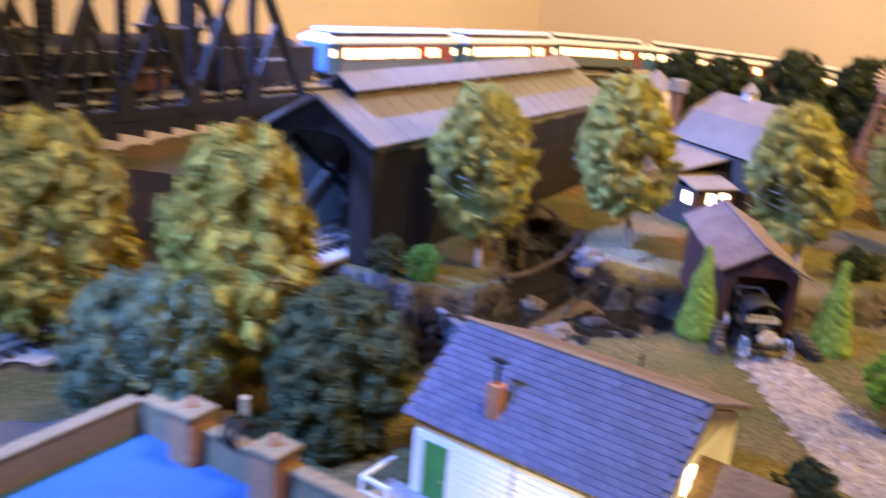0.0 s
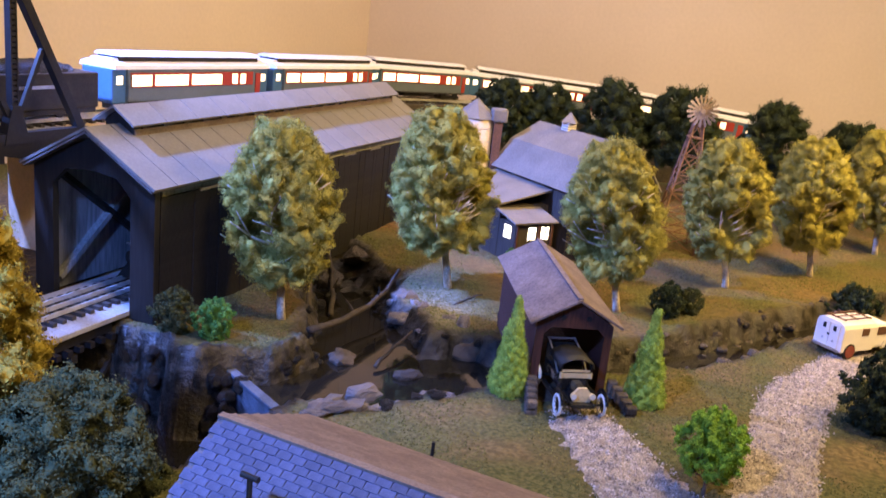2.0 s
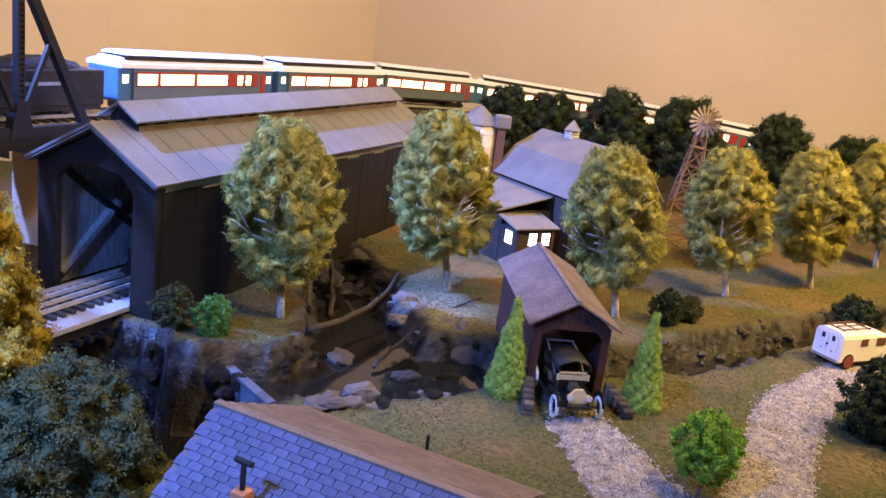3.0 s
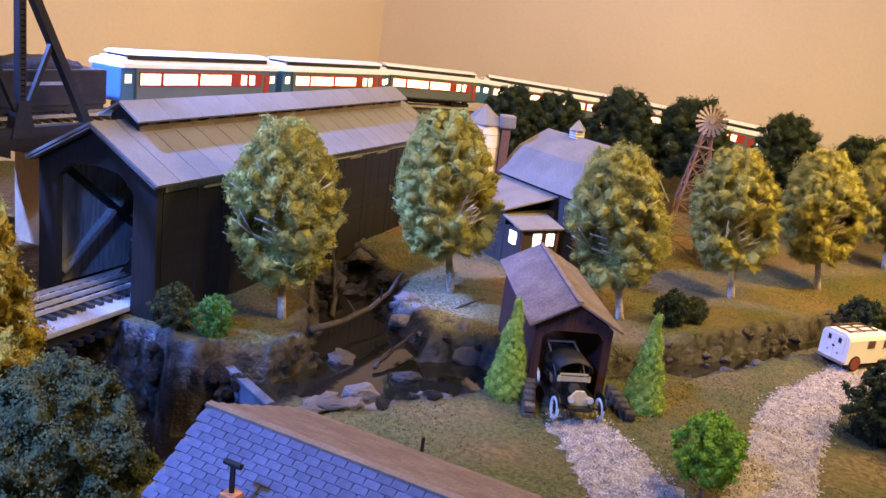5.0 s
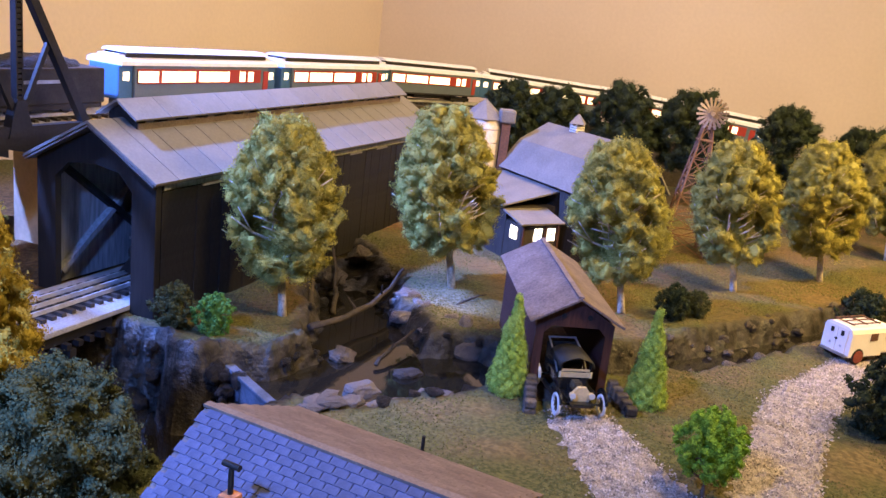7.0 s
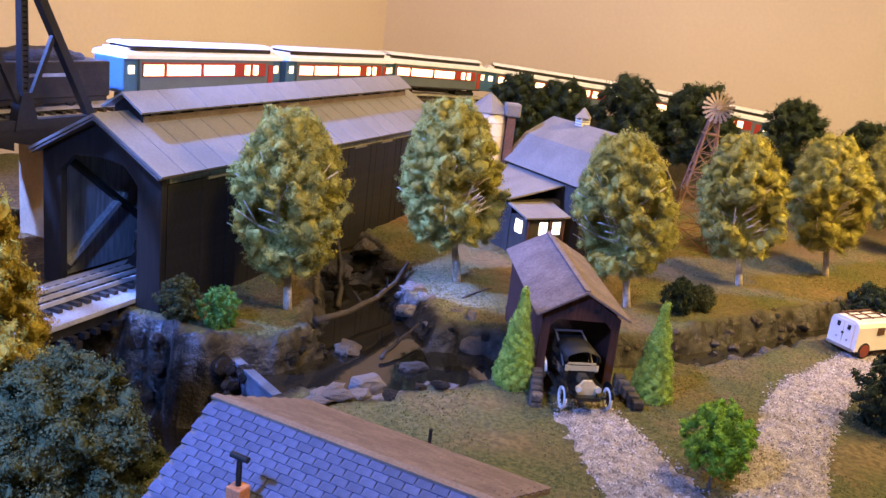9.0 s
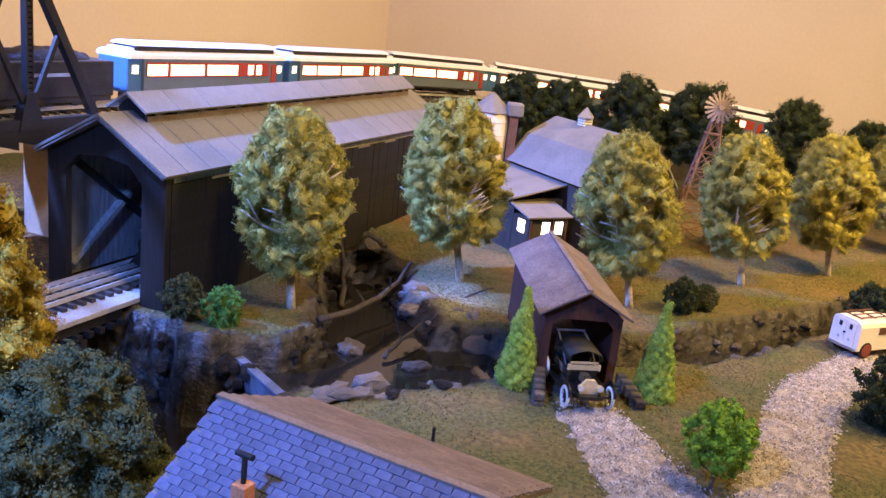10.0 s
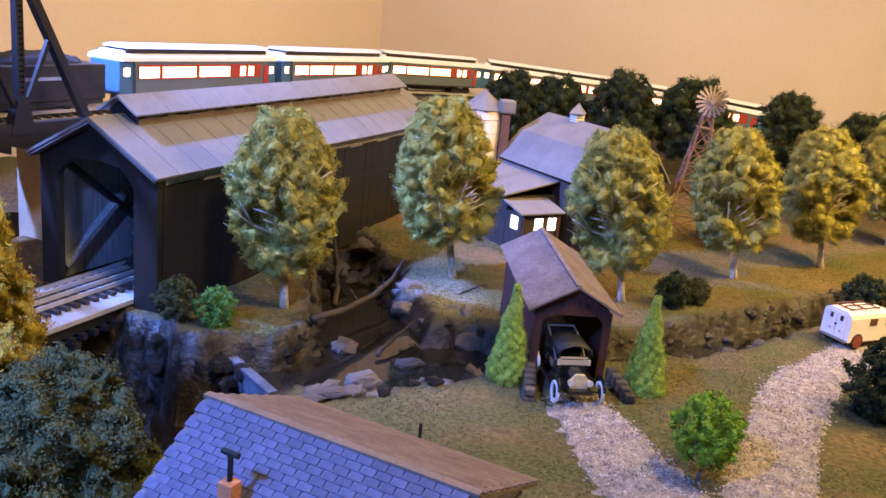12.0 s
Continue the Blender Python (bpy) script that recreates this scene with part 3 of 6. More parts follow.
def covered_railway_bridge():
    t = thing("covered_railway_bridge", frame_xy(BR, BA), "long black covered railway bridge with grey tin roof", "bridge")
    lo, w0, w1 = -0.022, 0.006, BW - 0.006
    bm = B()
    # portal: outline with a chamfered opening, in pieces
    o0, o1, top, ch = 0.037, BW - 0.032, 0.127, 0.018
    def portal(x):
        prism(bm, [(w0, lo), (o0, lo), (o0, top - ch), (o0 + ch, top), (BW / 2, top + 0.004), (BW / 2, BPK - 0.008), (w0, BE)], x, x + 0.008, "x")
        prism(bm, [(w1, lo), (o1, lo), (o1, top - ch), (o1 - ch, top), (BW / 2, top + 0.004), (BW / 2, BPK - 0.008), (w1, BE)], x, x + 0.008, "x")
    portal(0.012)
    part("portal", bm, M["blackwood"], t, "black boarded portal with chamfered opening")
    bm = B()
    portal(BL - 0.020)
    part("portal", bm, M["blackwood"], t, "black boarded portal with chamfered opening")
    # side walls of upright boards
    board = mesh_of("board", box(B(), (0.0047, 0, 0.0), (0.0090, 0.004, 1.0)), M["blackwood"])
    rng = random.Random(5)
    for y, n in ((w0 + 0.002, 74), (w1 - 0.002, 74)):
        for i in range(n):
            x = 0.0215 + i * (BL - 0.043) / n
            z0, z1 = lo - 0.012, BE - 0.013
            piece("board", board, t, Matrix.Translation((x, y + rng.uniform(-0.0005, 0.0005), (z0 + z1) / 2)) @ Matrix.Diagonal((1, 1, z1 - z0, 1)))
    # inner lining and its cross braces on the far wall
    part("lining", box(B(), (BL / 2, w1 - 0.007, 0.05), (BL - 0.06, 0.004, 0.14)), M["inwood"], t, "grey weathered inner wall boards")
    part("lining", box(B(), (BL / 2, w0 + 0.007, 0.05), (BL - 0.06, 0.004, 0.14)), M["inwood"], t, "grey weathered inner wall boards")
    for i in range(4):
        x0, x1 = 0.03 + i * 0.17, 0.19 + i * 0.17
        part("brace", beam(B(), (x0, w1 - 0.013, -0.005), (x1, w1 - 0.013, 0.118), 0.006, 0.011, (0, 1, 0)), M["inwood"], t)
        # shadow on this brace put into its colour: black wood instead of grey
        part("brace", beam(B(), (x0, w1 - 0.0155, 0.118), (x1, w1 - 0.0155, -0.005), 0.006, 0.011, (0, 1, 0)), M["blackwood"], t)
    # roof panels either side, with raised seams
    sl = math.atan2(BPK - BE, BW / 2)
    run = math.hypot(BPK - BE, BW / 2) + 0.004
    n = 20
    panel = mesh_of("roof_panel", box(B(), (0, 0, 0), (BL / n - 0.0012, run, 0.003)), M["tin"])
    for side in (0, 1):
        for i in range(n):
            y = BW / 4 - 0.001 if side == 0 else BW * 3 / 4 + 0.001
            rot = Matrix.Rotation(sl if side == 0 else -sl, 4, "X")
            piece("roof_panel", panel, t, Matrix.Translation(((i + 0.5) * BL / n, y, (BE + BPK) / 2)) @ rot)
    bm = B()
    prism(bm, [(0.001, BE - 0.0045), (BW / 2, BPK - 0.0045), (BW - 0.001, BE - 0.0045), (BW - 0.001, BE - 0.0022), (BW / 2, BPK - 0.0022), (0.001, BE - 0.0022)], 0.001, BL - 0.001, "x")
    part("roof_deck", bm, M["tinedge"], t, "dark boards under the tin")
    # clerestory along the ridge
    c0, c1, cz = 0.052, 0.675, 0.178
    cw = 0.019
    for y in (BW / 2 - cw, BW / 2 + cw):
        bm = B()
        box(bm, ((c0 + c1) / 2, y, 0.169), (c1 - c0, 0.002, 0.008))
        box(bm, ((c0 + c1) / 2, y, 0.1795), (c1 - c0, 0.002, 0.003))
        for i in range(18):
            box(bm, (c0 + (i + 0.5) * (c1 - c0) / 18, y, 0.1755), (0.013, 0.0018, 0.0075))
        part("clerestory_wall", bm, M["cedar"], t, "brown slatted clerestory wall")
    for x in (c0, c1):
        part("clerestory_end", prism(B(), [(BW / 2 - cw, 0.155), (BW / 2 + cw, 0.155), (BW / 2 + cw, 0.180), (BW / 2, 0.1945), (BW / 2 - cw, 0.180)], x - 0.001, x + 0.001, "x"), M["blackwood"], t, "black gable end")
    cs, cr = math.atan2(0.0175, 0.027), math.hypot(0.0175, 0.027) + 0.001
    cpan = mesh_of("clerestory_panel", box(B(), (0, 0, 0), ((c1 - c0 + 0.02) / 12 - 0.0008, cr, 0.0024)), M["tin"])
    for side in (0, 1):
        for i in range(12):
            y = BW / 2 + (-0.0135 if side == 0 else 0.0135)
            rot = Matrix.Rotation(cs if side == 0 else -cs, 4, "X")
            piece("clerestory_panel", cpan, t, Matrix.Translation((c0 - 0.012 + (i + 0.5) * (c1 - c0 + 0.02) / 12, y, 0.187)) @ rot)
    # vent strip high on the side wall and iron brackets
    for x in (0.10, 0.42, 0.50):
        part("vent_strip", box(B(), (x, w0 - 0.0015, BE - 0.0125), (0.034, 0.002, 0.0028)), M["tin"], t, "pale tin vent strip")
    return t


covered_railway_bridge()
deck_line = [BR + BP * (BW / 2) - BA * 0.50 + Vector((0, 0, -0.012)), BR + BP * (BW / 2) + BA * (BL + 0.1) + Vector((0, 0, -0.012))]
rail_track(deck_line, "three-rail model railway track with dark ties through the covered bridge")


def rail_deck():
    t = thing("railway_trestle", frame_xy(BR + BP * (BW / 2), BA), "grey-decked black railway trestle outside the covered bridge", "trestle")
    part("deck", box(B(), (0.11, 0, -0.0155), (1.24, 0.100, 0.006), bevel=0.001), M["deck"], t, "grey board deck")
    for y in (-0.044, 0.044):
        part("girder", box(B(), (-0.26, y, -0.0245), (0.50, 0.006, 0.010)), M["girder"], t, "black side girder")
    cap = mesh_of("cross_tie", box(B(), (0, 0, 0), (0.006, 0.108, 0.006)), M["girder"])
    for i in range(34):
        piece("cross_tie", cap, t, Matrix.Translation((-0.5 + i * 0.0147, 0, -0.0325)))
    for i in range(4):
        x = -0.07 - i * 0.12
        for y in (-0.040, 0.040):
            part("trestle_post", beam(B(), (x, y * 1.25, -0.125), (x, y, -0.036), 0.007, 0.007, (1, 0, 0)), M["blackwood"], t)
            part("strut", beam(B(), (x + 0.01, y * 1.15, -0.115), (x + 0.09, y, -0.036), 0.004, 0.005, (0, 1, 0)), M["blackwood"], t)
        part("trestle_cap", box(B(), (x, 0, -0.0395), (0.008, 0.11, 0.008)), M["blackwood"], t)
        part("trestle_brace", beam(B(), (x, -0.045, -0.11), (x, 0.045, -0.05), 0.003, 0.006, (1, 0, 0)), M["blackwood"], t)
    return t


rail_deck()

# ---- the upper line ----
UP = smooth_line([(-0.605, 0.70, 0.142), (-0.440, 0.96, 0.142), (-0.285, 1.22, 0.142), (-0.150, 1.45, 0.138), (0.05, 1.76, 0.132), (0.20, 2.00, 0.124), (0.42, 2.17, 0.112), (0.72, 2.16, 0.098), (1.02, 2.00, 0.078), (1.30, 1.80, 0.060)])
rail_track(UP, "three-rail model railway track on the raised line", tie_step=0.016)


def upper_bed(s0, s1, material, label):
    bm, rows = B(), []
    n = 40
    for i in range(n + 1):
        s = s0 + (s1 - s0) * i / n
        p, d = path_at(UP, s)
        e = Vector((d.y, -d.x, 0)).normalized()
        q = [p + e * 0.050 - Vector((0, 0, 0.0005)), p - e * 0.052 - Vector((0, 0, 0.0005))]
        rows.append([bm.verts.new(q[0]), bm.verts.new(q[1]), bm.verts.new(q[1] - Vector((0, 0, 0.3))), bm.verts.new(q[0] - Vector((0, 0, 0.3)))])
    for a, b in zip(rows, rows[1:]):
        for k in range(4):
            bm.faces.new((a[k], a[(k + 1) % 4], b[(k + 1) % 4], b[k]))
    bm.faces.new(rows[0])
    bm.faces.new(rows[-1][::-1])
    bmesh.ops.recalc_face_normals(bm, faces=bm.faces)
    return solo("raised_roadbed", bm, material, label, "riser", kind="structure")


upper_bed(0.60, 1.05, M["fascia"], "tan plywood riser carrying the upper track")
upper_bed(1.05, line_length(UP), M["earth"], "earth-brown riser carrying the upper track")


def truss_bridge():
    """A through truss along the upper line, right-hand end at the origin; x runs back along the line."""
    foot, head = Vector((-0.288, 1.2165, 0.144)), Vector((-0.436, 0.968, 0.144))
    d = (head - foot).normalized()
    t = thing("truss_bridge", frame_xy(foot, d), "tall black riveted steel truss railway bridge", "bridge")
    half, H, bay, n = 0.066, 0.215, 0.094, 7
    L = bay * n
    for y in (-half, half):
        part("bottom_chord", box(B(), (L / 2, y, -0.002), (L + 0.02, 0.010, 0.011)), M["girder"], t)
        part("top_chord", box(B(), (L / 2, y, H), (L - 2 * bay * 1.18, 0.012, 0.012)), M["girder"], t)
        for i in range(18):
            a, b = i * L / 18, (i + 1) * L / 18
            part("girder_plate", prism(B(), [(a, -0.006), (a, -0.030), (a + (b - a) * 0.5, -0.025), (b, -0.021), (b, -0.006)], y - 0.004, y + 0.004, "y"), M["girder"], t)
        part("end_post", beam(B(), (0.0, y, 0.0), (bay * 1.2, y, H), 0.010, 0.010, (0, 1, 0)), M["girder"], t)
        part("end_post", beam(B(), (L, y, 0.0), (L - bay * 1.2, y, H), 0.010, 0.010, (0, 1, 0)), M["girder"], t)
        for i in range(1, n):
            x = i * bay
            tall_post = H if 1 < i < n - 1 else H * 0.80
            bm = B()
            for s in (-1, 1):
                box(bm, (x + s * 0.0036, y, tall_post / 2), (0.0018, 0.009, tall_post))
            for k in range(26):
                box(bm, (x, y - 0.003, 0.012 + k * (tall_post - 0.02) / 26), (0.0075, 0.0018, 0.0040))
                box(bm, (x, y + 0.003, 0.012 + k * (tall_post - 0.02) / 26), (0.0075, 0.0018, 0.0040))
            part("laced_post", bm, M["girder"], t, "laced steel post")
            part("gusset", prism(B(), [(x - 0.016, -0.008), (x + 0.016, -0.008), (x + 0.011, 0.014), (x + 0.005, 0.034), (x - 0.005, 0.034), (x - 0.011, 0.014)], y - 0.0065, y + 0.0065, "y"), M["girder"], t)
        for i in range(1, n - 1):
            x0, x1 = i * bay, (i + 1) * bay
            up = i % 2 == 0
            part("diagonal", beam(B(), (x0, y, 0.0 if up else H), (x1, y, H if up else 0.0), 0.008, 0.008, (0, 1, 0)), M["girder"], t)
            part("sub_strut", beam(B(), ((x0 + x1) / 2, y, H / 2), (x0 if not up else x1, y, 0.01), 0.006, 0.006, (0, 1, 0)), M["girder"], t)
            part("hanger", box(B(), ((x0 + x1) / 2, y, H / 4), (0.005, 0.006, H / 2)), M["girder"], t)
        part("hanger", beam(B(), (bay * 0.55, y, H * 0.46), (bay * 0.98, y, 0.01), 0.005, 0.005, (0, 1, 0)), M["girder"], t)
    for i in range(n + 1):
        part("floor_beam", box(B(), (i * bay, 0, -0.012), (0.008, 2 * half, 0.014)), M["girder"], t)
        if 0 < i < n:
            part("top_strut", box(B(), (i * bay, 0, H), (0.007, 2 * half, 0.008)), M["girder"], t)
    part("walkway", box(B(), (L / 2, 0, -0.0035), (L, 2 * half - 0.014, 0.003)), M["deck"], t, "grey board walkway")
    return t


truss_bridge()

# ---- trees ----


def ruffle(p, k, amp):
    """Bends points about in three crossing waves, so that round clumps turn ragged."""
    q = p * k
    return p + amp * np.stack([np.sin(q[:, 1] + 1.7 * np.sin(q[:, 2] * 0.83 + 1.0)),
                               np.sin(q[:, 2] * 1.13 + 1.9 * np.sin(q[:, 0] * 0.91 + 2.0)),
                               np.sin(q[:, 0] * 1.07 + 1.6 * np.sin(q[:, 1] * 0.79 + 0.5))], 1)


def leaf_mesh(name, lumps, per_area, leaf, material, seed, rag=1.0):
    """Foliage: lumpy cores wrapped in thousands of tiny leaf flecks."""
    rng = np.random.RandomState(seed)

    def fray(p):
        return ruffle(ruffle(ruffle(p, 190, 0.0040 * rag), 480, 0.0015 * rag), 1500, 0.0005 * rag)

    V, F, nv = [], [], 0
    for c, r in lumps:
        c, r = np.array(c), np.array(r)
        n = int(per_area * (r[0] * r[2]))
        d = rng.randn(n, 3)
        d /= np.linalg.norm(d, axis=1)[:, None]
        p = fray(c + d * r * (0.68 + 0.66 * rng.rand(n, 1) ** 1.5))
        a = np.cross(d, rng.randn(n, 3))
        a /= np.linalg.norm(a, axis=1)[:, None]
        b = np.cross(d, a) * 0.8 + d * rng.uniform(-0.7, 1.0, (n, 1))
        s = leaf * (0.5 + rng.rand(n, 1))
        V.append(np.stack([p - a * s, p + a * s, p + b * s * 1.4], 1).reshape(-1, 3))
        F.append(np.arange(nv, nv + 3 * n).reshape(-1, 3))
        nv += 3 * n
    bm = ball(B(), (0, 0, 0), 1.0, 2)
    unit = np.array([v.co[:] for v in bm.verts])
    tris = np.array([[v.index for v in f.verts] for f in bm.faces])
    bm.free()
    for c, r in lumps:
        V.append(fray(np.array(c) + unit * np.array(r) * 0.70))
        F.append(tris + nv)
        nv += len(unit)
    me = bpy.data.meshes.new(name)
    faces = np.concatenate(F)
    me.from_pydata(np.concatenate(V).tolist(), [], faces.tolist())
    me.materials.append(material)
    me.polygons.foreach_set("use_smooth", [True] * len(faces))
    return me


def egg_lumps(h0, h1, w, n, seed, taper=0.80, low=0.35, size=1.0, heart=0.20):
    """Clumps over an egg-shaped crown from height h0 to h1, w across."""
    rng = random.Random(seed)
    out = []
    H = h1 - h0
    for i in range(n):
        u = (i + 0.5) / n
        prof = math.sin(math.pi * (0.13 + 0.80 * u ** (0.72 / taper))) ** 0.62
        ang = i * 2.39996 + rng.uniform(-0.4, 0.4)
        R = w / 2 * max(0.12, prof)
        s = w * rng.choice((0.06, 0.075, 0.09, 0.105, 0.125)) * rng.uniform(0.9, 1.1) * size
        rr = max(0.0, R - s * 0.80) * rng.uniform(0.78, 1.10)
        out.append(((rr * math.cos(ang), rr * math.sin(ang), h0 + s * 0.5 + (H - s) * u), (s, s * rng.uniform(0.85, 1.1), s * rng.uniform(0.75, 1.05))))
    for k in range(6):
        out.append(((0, 0, h0 + H * (0.2 + 0.11 * k)), (w * heart, w * heart, H * 0.15)))
    return out


def trunk_mesh(h, r, material, limbs, spread, seed, h_branch):
    rng = random.Random(seed)
    bm = B()
    pts = [Vector((0.004 * rng.uniform(-1, 1) * k, 0.004 * rng.uniform(-1, 1) * k, h * k / 4 - 0.006 * (k == 0))) for k in range(5)]
    for k in range(4):
        cyl(bm, pts[k], pts[k + 1], r * (1 - 0.18 * k) * (1.12 if k == 0 else 1), r * (1 - 0.18 * (k + 1)), 9, k == 0)
    for i in range(limbs):
        z = h_branch + (h - h_branch) * i / limbs * 0.85
        a = i * 2.4 + rng.random()
        p0 = Vector((0, 0, z))
        L = spread * rng.uniform(0.75, 1.08) * (1 - 0.4 * i / limbs)
        p1 = Vector((math.cos(a) * L * 0.55, math.sin(a) * L * 0.55, z + L * 0.28))
        p2 = Vector((math.cos(a + 0.2) * L, math.sin(a + 0.2) * L, z + L * 0.62))
        cyl(bm, p0, p1, r * 0.42, r * 0.28, 6, False)
        cyl(bm, p1, p2, r * 0.28, r * 0.12, 6, True)
        cyl(bm, p1, p1 + (p2 - p1) * 0.7 + Vector((0, 0, L * 0.25)), r * 0.22, r * 0.08, 5, True)
    for i in range(limbs // 2):
        z = h * (0.42 + 0.34 * i / (limbs // 2))
        a = math.radians(-105 + rng.uniform(-38, 38))
        L = spread * rng.uniform(0.50, 0.72)
        p1 = Vector((math.cos(a) * L, math.sin(a) * L, z + L * 0.42))
        cyl(bm, (0, 0, z), p1, r * 0.36, r * 0.12, 6, True)
        mid = p1 * 0.55 + Vector((0, 0, z * 0.45))
        cyl(bm, mid, mid + Vector((math.cos(a + 0.6) * L * 0.4, math.sin(a + 0.6) * L * 0.4, L * 0.30)), r * 0.2, r * 0.07, 5, True)
    return mesh_of("trunk", bm, material, True)


def tree(name, label, crown, trunk, m, group="", category="tree"):
    t = thing(name, m, label, category, group)
    piece("trunk", trunk, t, Matrix())
    piece("crown", crown, t, Matrix())
    return t


def at_ground(x, y, s=1.0, turn=0.0, sink=0.002, z=None, tilt=0.0, tall=1.0):
    """On the ground at x, y; tilt: degrees of lean towards -x."""
    return pose(x, y, (gz(x, y) if z is None else z) - sink, 0, -tilt, 0) @ pose(0, 0, 0, 0, 0, turn) @ Matrix.Diagonal((s, s, s * tall, 1))


def tall(seed, leaf):
    """A tall crown with a hollow at one side, where the limbs show."""
    lumps = []
    for c, r in egg_lumps(0.053, 0.226, 0.120, 340, seed, size=0.70, heart=0.19):
        a = math.degrees(math.atan2(c[1], c[0]))
        hollow = abs((a + 105 + 180) % 360 - 180) < 30 and 0.085 < c[2] < 0.140 and math.hypot(c[0], c[1]) > 0.01
        if not hollow:
            lumps.append((c, r))
    return leaf_mesh("crown", lumps, 15500000, 0.00078, LEAF[leaf], seed)


TR1 = trunk_mesh(0.19, 0.0050, M["birch"], 15, 0.074, 3, 0.055)
olive_a, olive_b, olive_c = tall(11, "olive"), tall(23, "olive"), tall(37, "olive")
BIRCH = "tall model tree with olive foliage and pale birch trunk"
for (x, y, z, s, turn, crown) in (
    (0.029, 1.031, 3, 1.00, -10, olive_a), (0.236, 1.178, 9, 1.06, 60, olive_b), (0.452, 1.130, 11, 1.00, -35, olive_c),
    (0.660, 1.268, 10, 0.99, 10, olive_b), (0.845, 1.365, 10, 1.0, 30, olive_a), (1.05, 1.519, 10, 1.0, 150, olive_c)):
    tree("birch_tree", BIRCH, crown, TR1, at_ground(x, y, s, turn, 0.004, None, z), "row of olive birch trees")

gold_a = leaf_mesh("crown", egg_lumps(0.030, 0.185, 0.118, 240, 71, size=0.62), 15000000, 0.00075, LEAF["gold"], 71)
TR2 = trunk_mesh(0.15, 0.0045, M["birch"], 11, 0.052, 8, 0.02)
tree("golden_tree", "tall model tree with yellow-green foliage and pale forked trunk", gold_a, TR2, at_ground(-0.142, 0.590, 0.98, 20, 0.004, -0.012, 0, 1.22), "golden trees")
tree("golden_tree", "tall model tree with yellow-green foliage and pale forked trunk", gold_a, TR2, at_ground(-0.335, 0.69, 1.15, 170, 0.004, -0.035, 0, 1.05), "golden trees")
TRD = trunk_mesh(0.07, 0.004, M["bark"], 5, 0.03, 9, 0.03)
teal_a = leaf_mesh("crown", egg_lumps(0.008, 0.115, 0.110, 150, 81, 0.5, size=0.66), 15000000, 0.00075, LEAF["teal"], 81)
tree("spruce_tree", "bushy blue-green model tree", teal_a, TRD, at_ground(-0.178, 0.50, 0.92, 20, 0.004, 0.0, 0, 1.22))
dark_a = leaf_mesh("crown", egg_lumps(0.004, 0.118, 0.100, 170, 91, 0.6, size=0.72), 15000000, 0.00075, LEAF["dark"], 91, 0.8)
tree("dark_tree", "dark green bushy model tree beside the white house", dark_a, TRD, at_ground(-0.060, 0.548, 1.04, 20, 0.004, -0.006))

pine_a = leaf_mesh("crown", egg_lumps(0.012, 0.150, 0.128, 110, 101, 0.75, size=0.72), 7000000, 0.0011, LEAF["pine"], 101)
pine_b = leaf_mesh("crown", egg_lumps(0.012, 0.150, 0.132, 110, 113, 0.75, size=0.72), 7000000, 0.0011, LEAF["pine"], 113)
TRP = trunk_mesh(0.13, 0.004, M["bark"], 8, 0.042, 12, 0.04)
for (x, y, z, s, turn, c) in ((0.395, 1.82, 0.055, 1.00, 0, pine_a), (0.490, 1.84, 0.055, 0.98, 80, pine_b), (0.612, 1.78, 0.06, 1.10, 190, pine_a), (0.745, 1.76, 0.055, 1.15, 33, pine_b),
                              (0.920, 1.72, 0.060, 1.05, 120, pine_a), (1.07, 1.70, 0.038, 1.05, 10, pine_b)):
    tree("dark_broadleaf_tree", "small dark green round-topped model tree by the raised track", c, TRP, at_ground(x, y, s, turn, 0, z), "dark trees along the raised track")

# shrubs
def cone_lumps(h, w, n, seed):
    rng = random.Random(seed)
    out = []
    for i in range(n):
        u = (i + 0.5) / n
        R = w / 2 * (1 - u) ** 0.75 * min(1, 0.75 + u * 3)
        s = w * (0.075 + 0.065 * (1 - u))
        a = i * 2.4
        out.append(((max(0, R - s * 0.7) * math.cos(a), max(0, R - s * 0.7) * math.sin(a), s * 0.7 + (h - s * 1.4) * u), (s, s, s * 1.3)))
    for k in range(4):
        out.append(((0, 0, h * (0.12 + 0.2 * k)), (w * 0.30 * (1 - 0.2 * k), w * 0.30 * (1 - 0.2 * k), h * 0.15)))
    return out


def shrub(name, label, me, m, group=""):
    t = thing(name, m, label, "shrub", group)
    piece("foliage", me, t, Matrix())
    stem = B()
    cyl(stem, (0, 0, -0.006), (0, 0, 0.02), 0.0016, 0.001, 7)
    part("stem", stem, M["bark"], t)
    return t


cone_me = leaf_mesh("foliage", cone_lumps(0.097, 0.039, 110, 5), 17000000, 0.0007, LEAF["lime"], 5, 0.22)
shrub("conical_shrub", "bright lime green conical shrub beside the little covered bridge", cone_me, at_ground(0.250, 0.822, 1.0, 0, 0.002, -0.006), "pair of conical shrubs")
shrub("conical_shrub", "bright lime green conical shrub beside the little covered bridge", cone_me, at_ground(0.3775, 0.812, 1.02, 90, 0.002, -0.008), "pair of conical shrubs")
round_b = leaf_mesh("crown", egg_lumps(0.021, 0.074, 0.054, 150, 7, 0.7, size=0.58), 14000000, 0.0008, LEAF["bright"], 7, 0.35)
TRS = trunk_mesh(0.045, 0.0018, M["bark"], 6, 0.02, 5, 0.012)
tree("round_tree", "small bright green round model tree beside the gravel road", round_b, TRS, at_ground(0.372, 0.652, 1.0, 0, 0.002))
